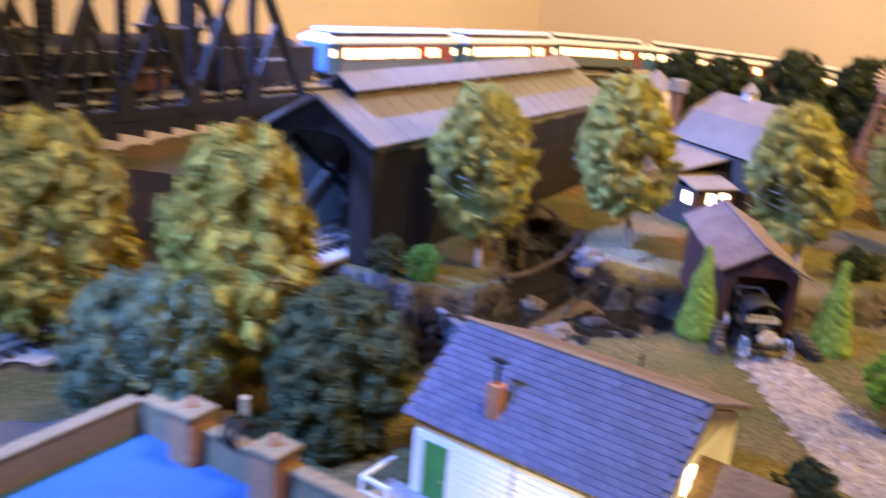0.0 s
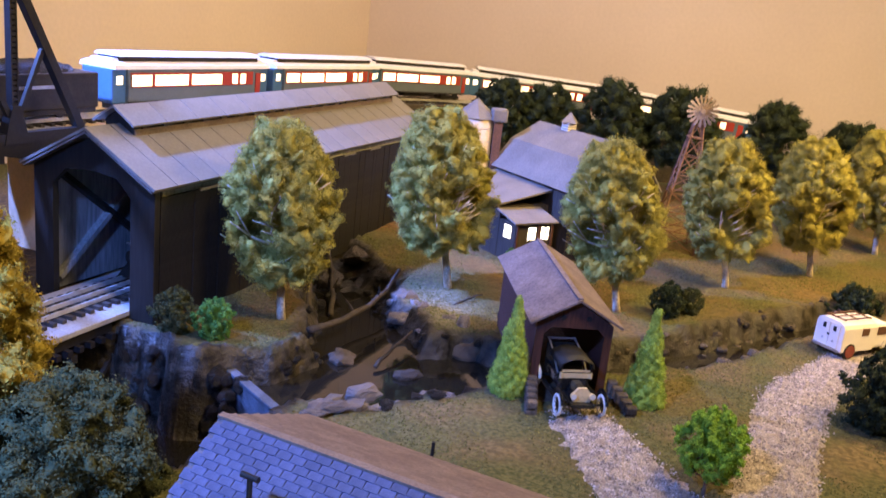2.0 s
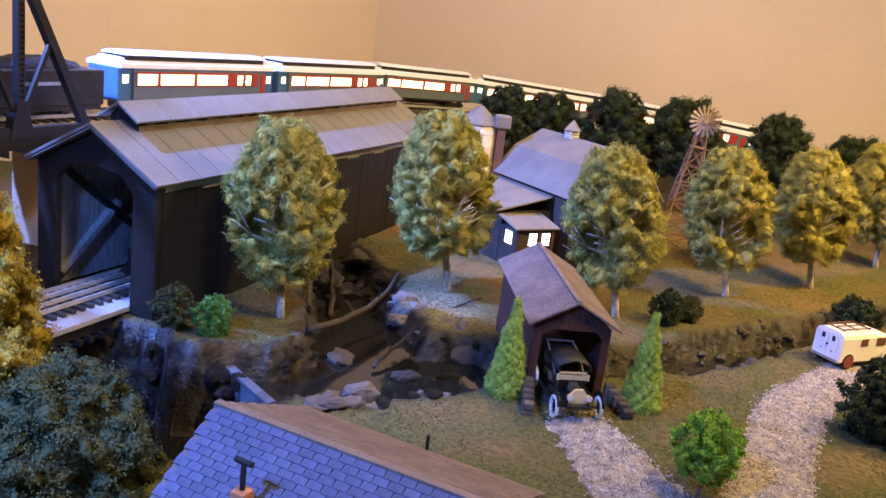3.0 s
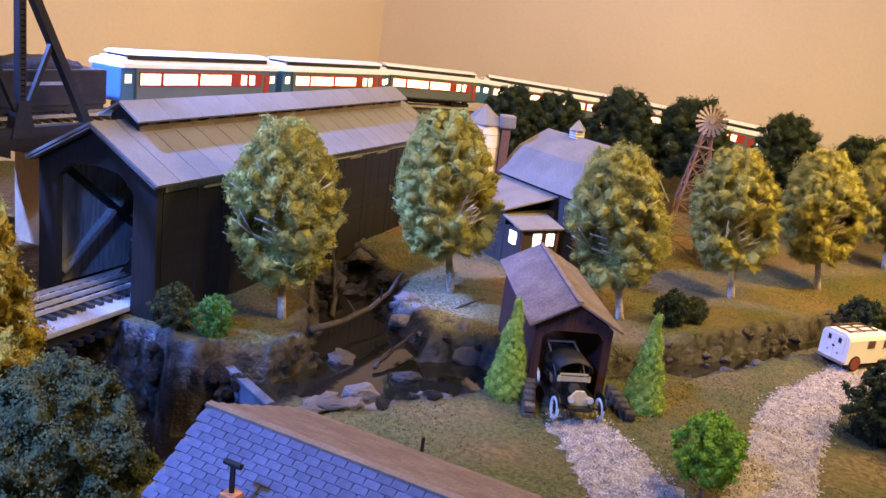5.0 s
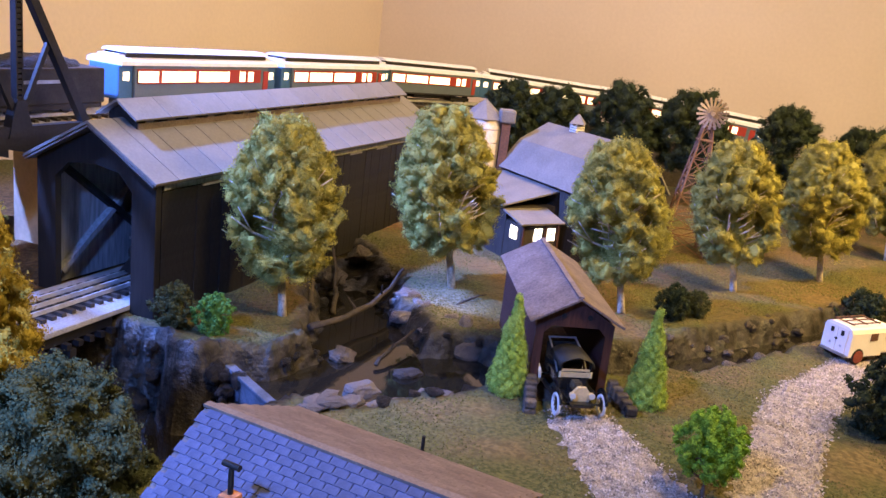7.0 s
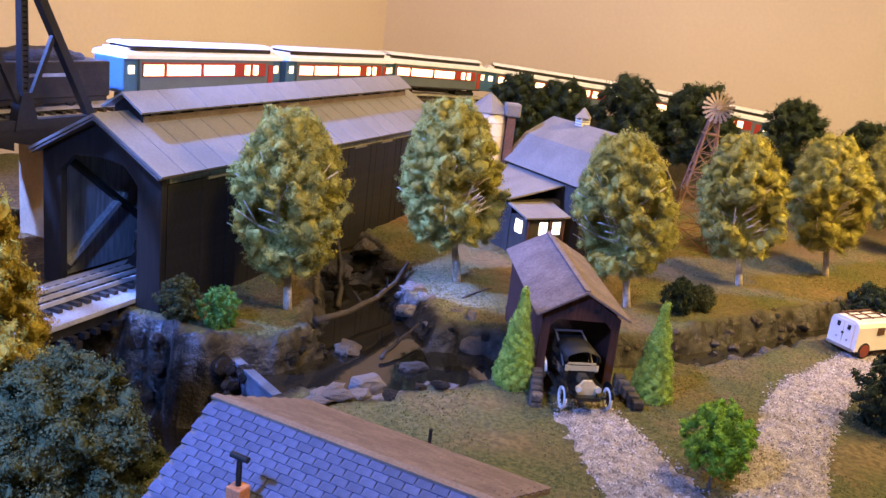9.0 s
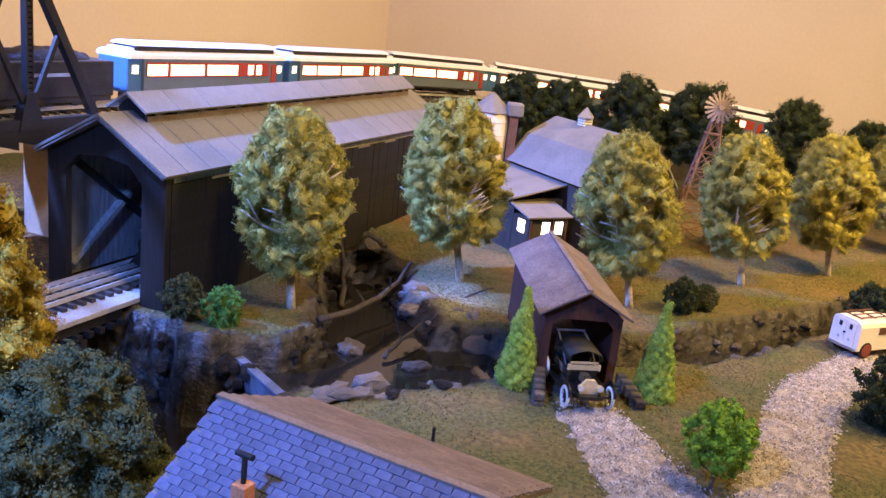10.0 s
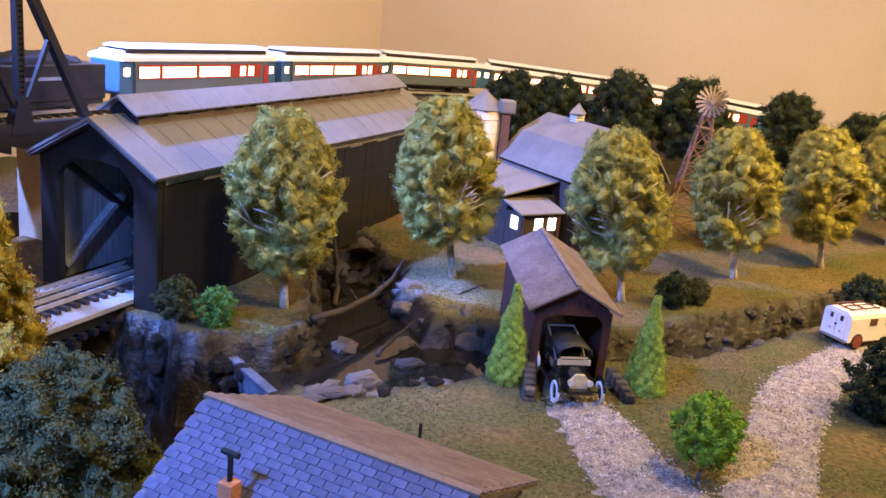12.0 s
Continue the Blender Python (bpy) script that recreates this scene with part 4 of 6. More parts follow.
bush_mid = leaf_mesh("foliage", egg_lumps(0.0, 0.044, 0.042, 110, 17, 0.6, size=0.62), 14000000, 0.0008, LEAF["mid"], 17, 0.35)
bush_dark = leaf_mesh("foliage", egg_lumps(0.0, 0.050, 0.046, 110, 19, 0.6, size=0.62), 14000000, 0.0008, LEAF["dark"], 19, 0.35)
bush_deep = leaf_mesh("foliage", egg_lumps(0.0, 0.055, 0.055, 110, 29, 0.6, size=0.62), 13000000, 0.0009, LEAF["pine"], 29, 0.6)
shrub("bush", "round dark green bush at the foot of the covered railway bridge", bush_dark, at_ground(-0.077, 0.962, 1.0))
shrub("bush", "round mid green bush at the foot of the covered railway bridge", bush_mid, at_ground(-0.034, 0.945, 1.0))
shrub("bush", "dark green bush on the creek bank under a birch", bush_deep, at_ground(0.515, 1.125, 0.85))
shrub("bush", "small olive green bush on the creek bank", bush_dark, at_ground(0.555, 1.145, 0.75, 60))
shrub("bush", "dark green bush behind the parked van", bush_deep, at_ground(0.835, 1.215, 1.35, 50))
shrub("bush", "dark green bush beside the gravel road", bush_deep, at_ground(0.610, 0.800, 1.45, 20))
shrub("bush", "small green bush against the barn", bush_mid, at_ground(0.345, 1.315, 0.55, 20))
shrub("bush", "dark green bush behind the white house", bush_deep, at_ground(0.255, 0.505, 0.85, 20))
shrub("bush", "bright green bush between the houses", bush_mid, at_ground(-0.045, 0.430, 0.85, 20))
shrub("bush", "dark green bush under the dark tree", bush_deep, at_ground(-0.10, 0.47, 1.0, 90))

# ---- the little covered road bridge ----
GL = 0.205


def road_bridge():
    t = thing("covered_road_bridge", frame_xy((0.3055, 0.818, 0), (0.02, 1.0)), "small red-brown covered road bridge with weathered roof", "bridge")
    # x along the bridge, y across it (to the left of the way in)
    w, e, r = 0.036, 0.0675, 0.0915
    def end_wall(x):
        bm = B()
        for s in (-1, 1):
            prism(bm, [(s * w, -0.012), (s * 0.0285, -0.012), (s * 0.0285, 0.056), (s * 0.022, 0.063), (0, 0.063), (0, r - 0.003), (s * w, e - 0.001)], x, x + 0.003, "x")
        return bm
    part("front_wall", end_wall(0.005), M["barnred"], t, "red-brown boarded portal")
    part("back_wall", end_wall(GL - 0.008), M["barnred"], t, "red-brown boarded portal")
    board = mesh_of("board", box(B(), (0, 0, 0.0275), (0.0063, 0.0028, 0.077)), M["barnred"])
    for s in (-1, 1):
        for i in range(29):
            piece("board", board, t, Matrix.Translation((0.0115 + i * 0.00655, s * (w - 0.0015), 0.0)))
    half = math.hypot(0.0432, r - e) + 0.001
    sl = math.atan2(r - e, 0.0432)
    pan = mesh_of("roof_slab", box(B(), (0, 0, 0), (GL + 0.004, half, 0.0024), bevel=0.0006), M["cedar"])
    for s in (-1, 1):
        piece("roof_slab", pan, t, Matrix.Translation((GL / 2, s * 0.0216, (e + r) / 2)) @ Matrix.Rotation(-s * sl, 4, "X"))
    part("ridge_cap", beam(B(), (0, 0, r + 0.0012), (GL, 0, r + 0.0012), 0.005, 0.0022), M["cedar"], t)
    for s in (-1, 1):
        part("vent", cyl(B(), (0.0042, s * 0.012, 0.073), (0.0052, s * 0.012, 0.073), 0.0024), M["rubber"], t, "dark round vent")
    part("deck", box(B(), (GL / 2, 0, -0.0055), (GL + 0.03, 0.066, 0.008)), M["bark"], t, "dark timber deck")
    for i in range(4):
        part("cross_beam", box(B(), (0.03 + i * 0.05, 0, 0.0615), (0.004, 0.068, 0.004)), M["barnwall"], t)
    return t


road_bridge()


def wing_wall(a, b, h):
    bm = B()
    rng = random.Random(int(a[0] * 1000))
    a, b = Vector(a), Vector(b)
    t = thing("stone_wing_wall", Matrix.Translation((a.x, a.y, a.z)), "low mossy stone wing wall beside the covered road bridge", "stone wall", "pair of wing walls")
    n = 5
    for i in range(n):
        for k in range(2):
            p = (b - a) * ((i + 0.5) / n)
            bm = B()
            ht = h * (1 - 0.09 * i) / 2
            box(bm, (p.x, p.y, ht * (k + 0.5)), (0.0105 + rng.uniform(-0.001, 0.001), (b - a).length / n * 0.97, ht * 0.95), None, 0.0015)
            part("stone", bm, M["rock"], t, smooth=False)
    return t


wing_wall((0.270, 0.818, -0.008), (0.2635, 0.778, -0.008), 0.026)
wing_wall((0.345, 0.818, -0.008), (0.356, 0.776, -0.008), 0.026)


def old_car():
    t = thing("vintage_car", pose(0.3035, 0.764, 0.0026, 0, 0, 4) @ Matrix.Scale(1.10, 4), "black vintage touring car model with brass grille and white tyres", "car")
    # front towards -y
    def wheel(x, y):
        w = part("wheel", cyl(B(), (x - 0.001, y, 0.0092), (x + 0.001, y, 0.0092), 0.0018), M["carblack"], t)
        part("tyre", torus(B(), (x, y, 0.0092), 0.0078, 0.0014), M["tyrewhite"], w, "white rubber tyre", True)
        bm = B()
        for k in range(10):
            a = k * math.pi / 5
            cyl(bm, (x, y, 0.0092), (x, y + 0.0072 * math.cos(a), 0.0092 + 0.0072 * math.sin(a)), 0.0004, 0.0004, 5)
        part("spokes", bm, M["carblack"], w)
    for y in (0.004, 0.062):
        for x in (-0.0185, 0.0185):
            wheel(x, y)
        part("axle", cyl(B(), (-0.0175, y, 0.0092), (0.0175, y, 0.0092), 0.001), M["carblack"], t)
    part("chassis", box(B(), (0, 0.034, 0.0115), (0.019, 0.078, 0.003), bevel=0.0008), M["carblack"], t)
    bm = B()
    prism(bm, [(-0.0066, 0.0125), (0.0066, 0.0125), (0.0062, 0.0205), (0.003, 0.0235), (-0.003, 0.0235), (-0.0062, 0.0205)], 0.004, 0.020, "y")
    part("bonnet", bm, M["carblack"], t, "black tapered bonnet")
    bm = B()
    prism(bm, [(-0.0072, 0.011), (0.0072, 0.011), (0.0072, 0.0200), (0.0035, 0.0245), (-0.0035, 0.0245), (-0.0072, 0.0200)], 0.0012, 0.004, "y")
    part("radiator", bm, M["brass"], t, "brass radiator grille")
    part("body", box(B(), (0, 0.044, 0.0190), (0.026, 0.044, 0.013), bevel=0.003), M["carblack"], t)
    part("seat", box(B(), (0, 0.040, 0.0265), (0.022, 0.008, 0.008), bevel=0.002), M["carcloth"], t)
    # windscreen with brass frame
    ws = part("windscreen", box(B(), (0, 0.0222, 0.0302), (0.0240, 0.0012, 0.0016)), M["brass"], t, "brass framed windscreen")
    part("screen_sill", box(B(), (0, 0.0222, 0.0262), (0.0240, 0.0014, 0.0040)), M["brass"], ws)
    for x in (-0.0120, 0.0120):
        part("screen_post", box(B(), (x, 0.0222, 0.0305), (0.0010, 0.0012, 0.0125)), M["carblack"], ws)
    # folding cloth top: a gently arched roof with rear curtain
    bm = B()
    arc = [(-0.0146, 0.0335), (-0.0132, 0.0378), (-0.0066, 0.0412), (0, 0.0420), (0.0066, 0.0412), (0.0132, 0.0378), (0.0146, 0.0335)]
    prism(bm, arc + [(x * 0.92, z - 0.0012) for x, z in arc[::-1]], 0.0195, 0.0500, "y")
    part("cloth_top", bm, M["carcloth"], t, "black folding cloth top", True)
    bm = B()
    box(bm, (0, 0.0655, 0.029), (0.025, 0.0012, 0.017))
    part("rear_curtain", bm, M["carcloth"], t)
    bm = B()
    for x in (-0.0125, 0.0125):
        beam(bm, (x, 0.047, 0.036), (x * 0.9, 0.066, 0.041), 0.0012, 0.0012)
        beam(bm, (x, 0.030, 0.025), (x, 0.047, 0.036), 0.0010, 0.0010)
    for y, z in ((0.0485, 0.0368), (0.066, 0.0412)):
        cyl(bm, (-0.0122, y, z), (0.0122, y, z), 0.0009)
    part("hood_bow", bm, M["silver"], t, "bare metal hood bows")
    for x in (-0.0078, 0.0078):
        h = part("headlamp", cyl(B(), (x, 0.0028, 0.0185), (x, -0.0014, 0.0185), 0.0018, 0.0027, 14), M["brass"], t, "brass headlamp")
        part("lens", cyl(B(), (x, -0.0014, 0.0185), (x, -0.0018, 0.0185), 0.0024), M["tyrewhite"], h)
    for x in (-0.0125, 0.0125):
        part("side_lamp", cyl(B(), (x, 0.0212, 0.0245), (x, 0.0212, 0.0290), 0.0014), M["brass"], t, "brass side lamp")
    for x in (-0.0185, 0.0185):
        bm = B()
        for k in range(7):
            a0, a1 = math.pi * (0.12 + 0.11 * k), math.pi * (0.12 + 0.11 * (k + 1))
            beam(bm, (x, 0.004 + 0.0112 * math.cos(a0), 0.0092 + 0.0112 * math.sin(a0)), (x, 0.004 + 0.0112 * math.cos(a1), 0.0092 + 0.0112 * math.sin(a1)), 0.0052, 0.0008, (1, 0, 0))
        beam(bm, (x * 0.92, 0.0145, 0.0115), (x * 0.92, 0.051, 0.0095), 0.005, 0.0008)
        part("fender", bm, M["carblack"], t, "black fender and running board")
    return t


old_car()


def van():
    t = thing("delivery_van", pose(0.688, 1.030, gz(0.70, 1.02) + 0.002, 0, 0, -70), "cream white vintage delivery van model with red wheels", "van")
    # rear towards -y, length along y
    bm = B()
    prof = [(-0.0205, 0.010), (0.0205, 0.010), (0.0205, 0.039), (0.0185, 0.0435), (0.012, 0.0465), (-0.012, 0.0465), (-0.0185, 0.0435), (-0.0205, 0.039)]
    prism(bm, prof, -0.004, 0.052, "y")
    part("body", bm, M["vanwhite"], t, "cream white box body")
    part("cab", box(B(), (0, 0.066, 0.0255), (0.036, 0.030, 0.031), bevel=0.003), M["vanwhite"], t)
    part("bonnet", box(B(), (0, 0.092, 0.018), (0.026, 0.026, 0.018), bevel=0.003), M["vanwhite"], t)
    for y in (0.012, 0.087):
        for x in (-0.0190, 0.0190):
            w = part("wheel", cyl(B(), (x - 0.003, y, 0.0105), (x + 0.003, y, 0.0105), 0.0078, None, 20), M["tyrered"], t, "red-brown disc wheel")
            part("tyre", torus(B(), (x, y, 0.0105), 0.0082, 0.0024), M["rubber"], w, "", True)
            bm = B()
            for k in range(7):
                a0, a1 = math.pi * k / 7, math.pi * (k + 1) / 7
                beam(bm, (x, y + 0.0125 * math.cos(a0), 0.0105 + 0.0125 * math.sin(a0)), (x, y + 0.0125 * math.cos(a1), 0.0105 + 0.0125 * math.sin(a1)), 0.008, 0.0012, (1, 0, 0))
            part("mudguard", bm, M["vanwhite"], t)
    for x in (-0.0075, 0.0075):
        d = part("rear_door", box(B(), (x, -0.0046, 0.0275), (0.0142, 0.0012, 0.031), bevel=0.0004), M["vanwhite"], t)
        part("door_window", box(B(), (x, -0.0055, 0.0365), (0.0042, 0.0008, 0.0062), bevel=0.0003), M["rubber"], d, "dark oval rear window")
        part("door_badge", cyl(B(), (x, -0.0050, 0.0205), (x, -0.0058, 0.0205), 0.0014), M["silver"], d)
    part("door_handle", box(B(), (0, -0.0058, 0.0275), (0.003, 0.001, 0.002)), M["rubber"], t)
    for s in (-1, 1):
        part("side_window", box(B(), (s * 0.0206, 0.034, 0.034), (0.001, 0.012, 0.009)), M["silobrown"], t, "brown side opening")
        part("cab_window", box(B(), (s * 0.0182, 0.067, 0.033), (0.001, 0.016, 0.010)), M["silobrown"], t, "brown cab opening")
    bm = B()
    for x in (-0.012, 0, 0.012):
        beam(bm, (x, 0.0, 0.0490), (x, 0.05, 0.0490), 0.0012, 0.0012)
    for y in (0.004, 0.026, 0.048):
        beam(bm, (-0.013, y, 0.0482), (0.013, y, 0.0482), 0.0012, 0.0014)
    part("roof_rack", bm, M["silobrown"], t, "brown roof rack rails")
    part("bumper", box(B(), (0, -0.006, 0.0108), (0.038, 0.002, 0.003)), M["silver"], t)
    return t


van()

# ---- barn, silo, windmill ----


def barn():
    """Gambrel barn: x along the eave towards the camera, y away from the eave."""
    t = thing("barn", frame_xy((0.343, 1.536, 0), (0.42, -0.907)), "dark boarded barn with grey gambrel roof, lean-to and lit windows", "barn")
    X0, X1 = -0.004, 0.215
    prof = [(0.0, -0.03), (0.0, 0.090), (0.030, 0.126), (0.085, 0.154), (0.140, 0.126), (0.17, 0.090), (0.17, -0.03)]
    part("wall", prism(B(), prof, X0 + 0.006, X1 - 0.006, "x"), M["barnwall"], t, "dark brown board walls")
    edges = [(-0.007, 0.083), (0.030, 0.1285), (0.085, 0.1580), (0.140, 0.1285), (0.177, 0.083)]
    for (y0, z0), (y1, z1) in zip(edges, edges[1:]):
        part("roof", beam(B(), (X0, (y0 + y1) / 2, (z0 + z1) / 2), (X1, (y0 + y1) / 2, (z0 + z1) / 2), math.hypot(y1 - y0, z1 - z0) + 0.001, 0.0025, up=(0, -(z1 - z0), y1 - y0)), M["barnroof"], t, "grey tin roof slope")
    c = part("cupola", box(B(), (0.075, 0.085, 0.163), (0.017, 0.017, 0.014)), M["white"], t, "small white louvred cupola")
    part("cupola_roof", cyl(B(), (0.075, 0.085, 0.170), (0.075, 0.085, 0.186), 0.018, 0.001, 4), M["barnroof"], c)
    for k in range(3):
        part("louvre", box(B(), (0.075, 0.085, 0.159 + k * 0.004), (0.0185, 0.0185, 0.001)), M["barnroof"], c)
    # lean-to along the near side
    part("lean_to_wall", box(B(), (0.085, -0.046, 0.012), (0.145, 0.090, 0.080)), M["barnwall"], t, "dark board lean-to")
    part("lean_to_roof", beam(B(), (0.005, -0.050, 0.0665), (0.162, -0.050, 0.0665), 0.106, 0.0024, up=(0, -0.20, 1)), M["barnroof"], t, "grey tin lean-to roof")
    # porch with lit windows at its end
    part("porch_wall", box(B(), (0.178, -0.055, 0.004), (0.044, 0.070, 0.060)), M["barnwall"], t, "dark board porch")
    part("porch_roof", beam(B(), (0.183, -0.098, 0.0440), (0.183, -0.018, 0.0440), 0.052, 0.0024, up=(0.22, 0, 1)), M["barnroof"], t, "grey tin porch roof")
    for y in (-0.060, -0.036):
        w = part("window", box(B(), (0.2006, y, 0.0205), (0.0016, 0.0135, 0.0185)), M["winlight"], t, "brightly lit window")
        part("window_frame", box(B(), (0.2018, y, 0.0205), (0.0010, 0.0011, 0.0185)), M["barnred"], w)
        part("window_frame", box(B(), (0.2018, y, 0.0205), (0.0010, 0.0135, 0.0011)), M["barnred"], w)
    part("window", box(B(), (0.181, -0.0906, 0.0205), (0.016, 0.0016, 0.0185)), M["winlight"], t, "brightly lit window")
    for y in (-0.088, -0.048, -0.024):
        part("porch_post", box(B(), (0.202, y, 0.006), (0.003, 0.003, 0.064)), M["barnred"], t)
    return t


barn()


def silo():
    t = thing("silo", pose(0.305, 1.562, 0), "cream stave silo with grey conical roof beside a brown post tower", "silo")
    part("drum", cyl(B(), (0, 0, -0.03), (0, 0, 0.158), 0.033, 0.033, 28), M["silo"], t, "cream stave drum", True)
    bm = B()
    for k in range(7):
        torus(bm, (0, 0, 0.01 + k * 0.022), 0.0332, 0.0007, "z", 28, 5)
    part("hoop", bm, M["silver"], t)
    part("roof", cyl(B(), (0, 0, 0.158), (0, 0, 0.188), 0.038, 0.002, 8), M["barnroof"], t, "grey faceted conical roof")
    part("chute", box(B(), (0.035, -0.022, 0.062), (0.014, 0.014, 0.186)), M["silobrown"], t, "brown boarded chute")
    part("chute_roof", box(B(), (0.036, -0.020, 0.166), (0.026, 0.026, 0.022), bevel=0.003), M["barnroof"], t, "grey hood over the chute")
    return t


silo()


def windmill():
    x, y = 0.646, 1.47
    t = thing("windmill", pose(x, y, gz(x, y), 0, 3, 0) @ pose(0, 0, 0, 0, 0, -12), "small farm windmill with brown lattice tower", "windmill")
    H, b, a = 0.217, 0.034, 0.006
    legs = [(sx, sy) for sx in (-1, 1) for sy in (-1, 1)]
    for sx, sy in legs:
        part("leg", beam(B(), (sx * b, sy * b, -0.005), (sx * a, sy * a, H), 0.0028, 0.0028), M["windmill"], t)
    for k in range(7):
        z0, z1 = H * k / 7, H * (k + 1) / 7
        w0, w1 = b + (a - b) * k / 7, b + (a - b) * (k + 1) / 7
        bm = B()
        for i in range(4):
            p, q = [(-1, -1), (1, -1), (1, 1), (-1, 1)][i], [(1, -1), (1, 1), (-1, 1), (-1, -1)][i]
            beam(bm, (p[0] * w0, p[1] * w0, z0), (q[0] * w1, q[1] * w1, z1), 0.0014, 0.0014)
            beam(bm, (q[0] * w0, q[1] * w0, z0), (p[0] * w1, p[1] * w1, z1), 0.0014, 0.0014)
            beam(bm, (p[0] * w1, p[1] * w1, z1), (q[0] * w1, q[1] * w1, z1), 0.0016, 0.0016)
        part("lattice", bm, M["windmill"], t)
    part("platform", box(B(), (0, 0, H * 0.86), (0.026, 0.026, 0.002)), M["windmill"], t)
    hub = Vector((0, -0.012, H + 0.014))
    part("hub", cyl(B(), hub + Vector((0, 0.012, 0)), hub + Vector((0, -0.003, 0)), 0.0032), M["windmill"], t)
    wheel = part("wheel", cyl(B(), hub + Vector((0, -0.004, 0)), hub + Vector((0, -0.002, 0)), 0.004), M["blade"], t, "pale many-bladed wind wheel")
    for k in range(18):
        r = Matrix.Rotation(2 * math.pi * k / 18, 3, "Y")
        part("blade", box(B(), hub + r @ Vector((0, 0, 0.0150)), (0.0040, 0.0008, 0.0215), r @ Matrix.Rotation(0.5, 3, "Z")), M["blade"], wheel)
    bm = B()
    torus(bm, (0, 0, 0), 0.021, 0.0006, "z", 36, 5)
    torus(bm, (0, 0, 0), 0.011, 0.0006, "z", 30, 5)
    bmesh.ops.transform(bm, matrix=Matrix.Translation(hub) @ Matrix.Rotation(math.pi / 2, 4, "X"), verts=bm.verts)
    part("ring", bm, M["blade"], wheel)
    part("tail_vane", box(B(), hub + Vector((0, 0.034, 0.002)), (0.0008, 0.022, 0.014)), M["blade"], t)
    return t


windmill()

# ---- the white house ----
HL = Vector((0.025, 0.533, 0))
HD = Vector((0.845, -0.535, 0)).normalized()


def house():
    t = thing("white_house", frame_xy(HL, HD), "small white clapboard house with slate grey shingle roof", "house")
    # x along the ridge, y to the back (away from the camera)
    L, w, ze, zr = 0.169, 0.060, 0.060, 0.105
    iw = w - 0.008
    zi = ze + (zr - ze) * (w - iw) / w - 0.003
    wb, zb = 0.084, 0.0715
    body = part("wall", prism(B(), [(-iw, -0.01), (wb - 0.008, -0.01), (wb - 0.008, zb - 0.001), (0, zr - 0.004), (-iw, zi)], 0.006, L - 0.006, "x"), M["white"], t, "white clapboard walls")
    bm = B()
    for k in range(13):
        z = 0.001 + k * 0.0042
        box(bm, (L / 2, -iw - 0.0004, z), (L - 0.012, 0.0012, 0.0034), Matrix.Rotation(0.12, 3, "X"))
    for k in range(20):
        z = 0.001 + k * 0.0042
        y0 = -iw if z < zi else -iw * (zr - 0.004 - z) / (zr - 0.004 - zi)
        if z < zb - 0.003:
            box(bm, (L - 0.0056, (y0 + wb - 0.009) / 2, z), (0.0012, wb - 0.010 - y0, 0.0034), Matrix.Rotation(0.12, 3, "Y"))
    part("siding", bm, M["white"], t, "white lap siding")
    sl, run = math.atan2(zr - ze, w), math.hypot(zr - ze, w)
    slb, runb = math.atan2(zr - zb, wb), math.hypot(zr - zb, wb)
    part("roof_deck", beam(B(), (0, -w / 2, (ze + zr) / 2), (L, -w / 2, (ze + zr) / 2), run, 0.0020, up=(0, -(zr - ze), w)), M["cedar"], t, "roof boards")
    part("roof_deck", beam(B(), (0, wb / 2, (zb + zr) / 2), (L, wb / 2, (zb + zr) / 2), runb, 0.0020, up=(0, zr - zb, wb)), M["cedar"], t, "roof boards")
    part("ridge_cap", beam(B(), (0, 0, zr + 0.0022), (L, 0, zr + 0.0022), 0.005, 0.0016), M["shinglewarm"], t)
    # shingles
    rows, cols = 16, 19
    sh = mesh_of("shingle", box(B(), (0, 0, 0), (L / cols - 0.0005, run / rows * 1.35, 0.0009)), M["shingle"])
    up = Matrix.Rotation(sl, 4, "X")
    rng = random.Random(4)
    for r in range(rows):
        for c in range(cols - (r % 2)):
            x = (c + 0.5 + 0.5 * (r % 2)) * L / cols
            d = (r + 0.5) * run / rows
            y, z = -w + d * math.cos(sl), ze + d * math.sin(sl)
            piece("shingle", sh, t, Matrix.Translation((x, y - 0.0021 * math.sin(sl), z + 0.0021 * math.cos(sl))) @ up @ Matrix.Rotation(-0.10 + rng.uniform(-0.02, 0.02), 4, "X") @ Matrix.Rotation(rng.uniform(-0.02, 0.02), 4, "Z"))
    # back slope: same shingles, the brown colour stands in for warm light
    bm = B()
    for r in range(rows):
        for c in range(cols - (r % 2)):
            x = (c + 0.5 + 0.5 * (r % 2)) * L / cols
            d = (r + 0.5) * runb / rows
            box(bm, (x, wb - d * math.cos(slb) + 0.0021 * math.sin(slb), zb + d * math.sin(slb) + 0.0021 * math.cos(slb)), (L / cols - 0.0002, runb / rows * 1.35, 0.0009), Matrix.Rotation(-slb + 0.10, 3, "X"))
    rest = part("shingles", bm, M["shinglewarm"], t, "slate shingles coloured brown-grey as if warm-lit")
    rest["kind"] = "stuff"
    # chimney with a black stovepipe
    ch = part("chimney", box(B(), (0.055, -0.044, 0.081), (0.0085, 0.0085, 0.026), bevel=0.0008), M["brick"], t, "orange brick chimney")
    bm = cyl(B(), (0.055, -0.044, 0.093), (0.055, -0.044, 0.109), 0.0014)
    cyl(bm, (0.050, -0.044, 0.109), (0.060, -0.044, 0.109), 0.0016)
    part("stovepipe", bm, M["pipe"], ch, "black T-topped stovepipe")
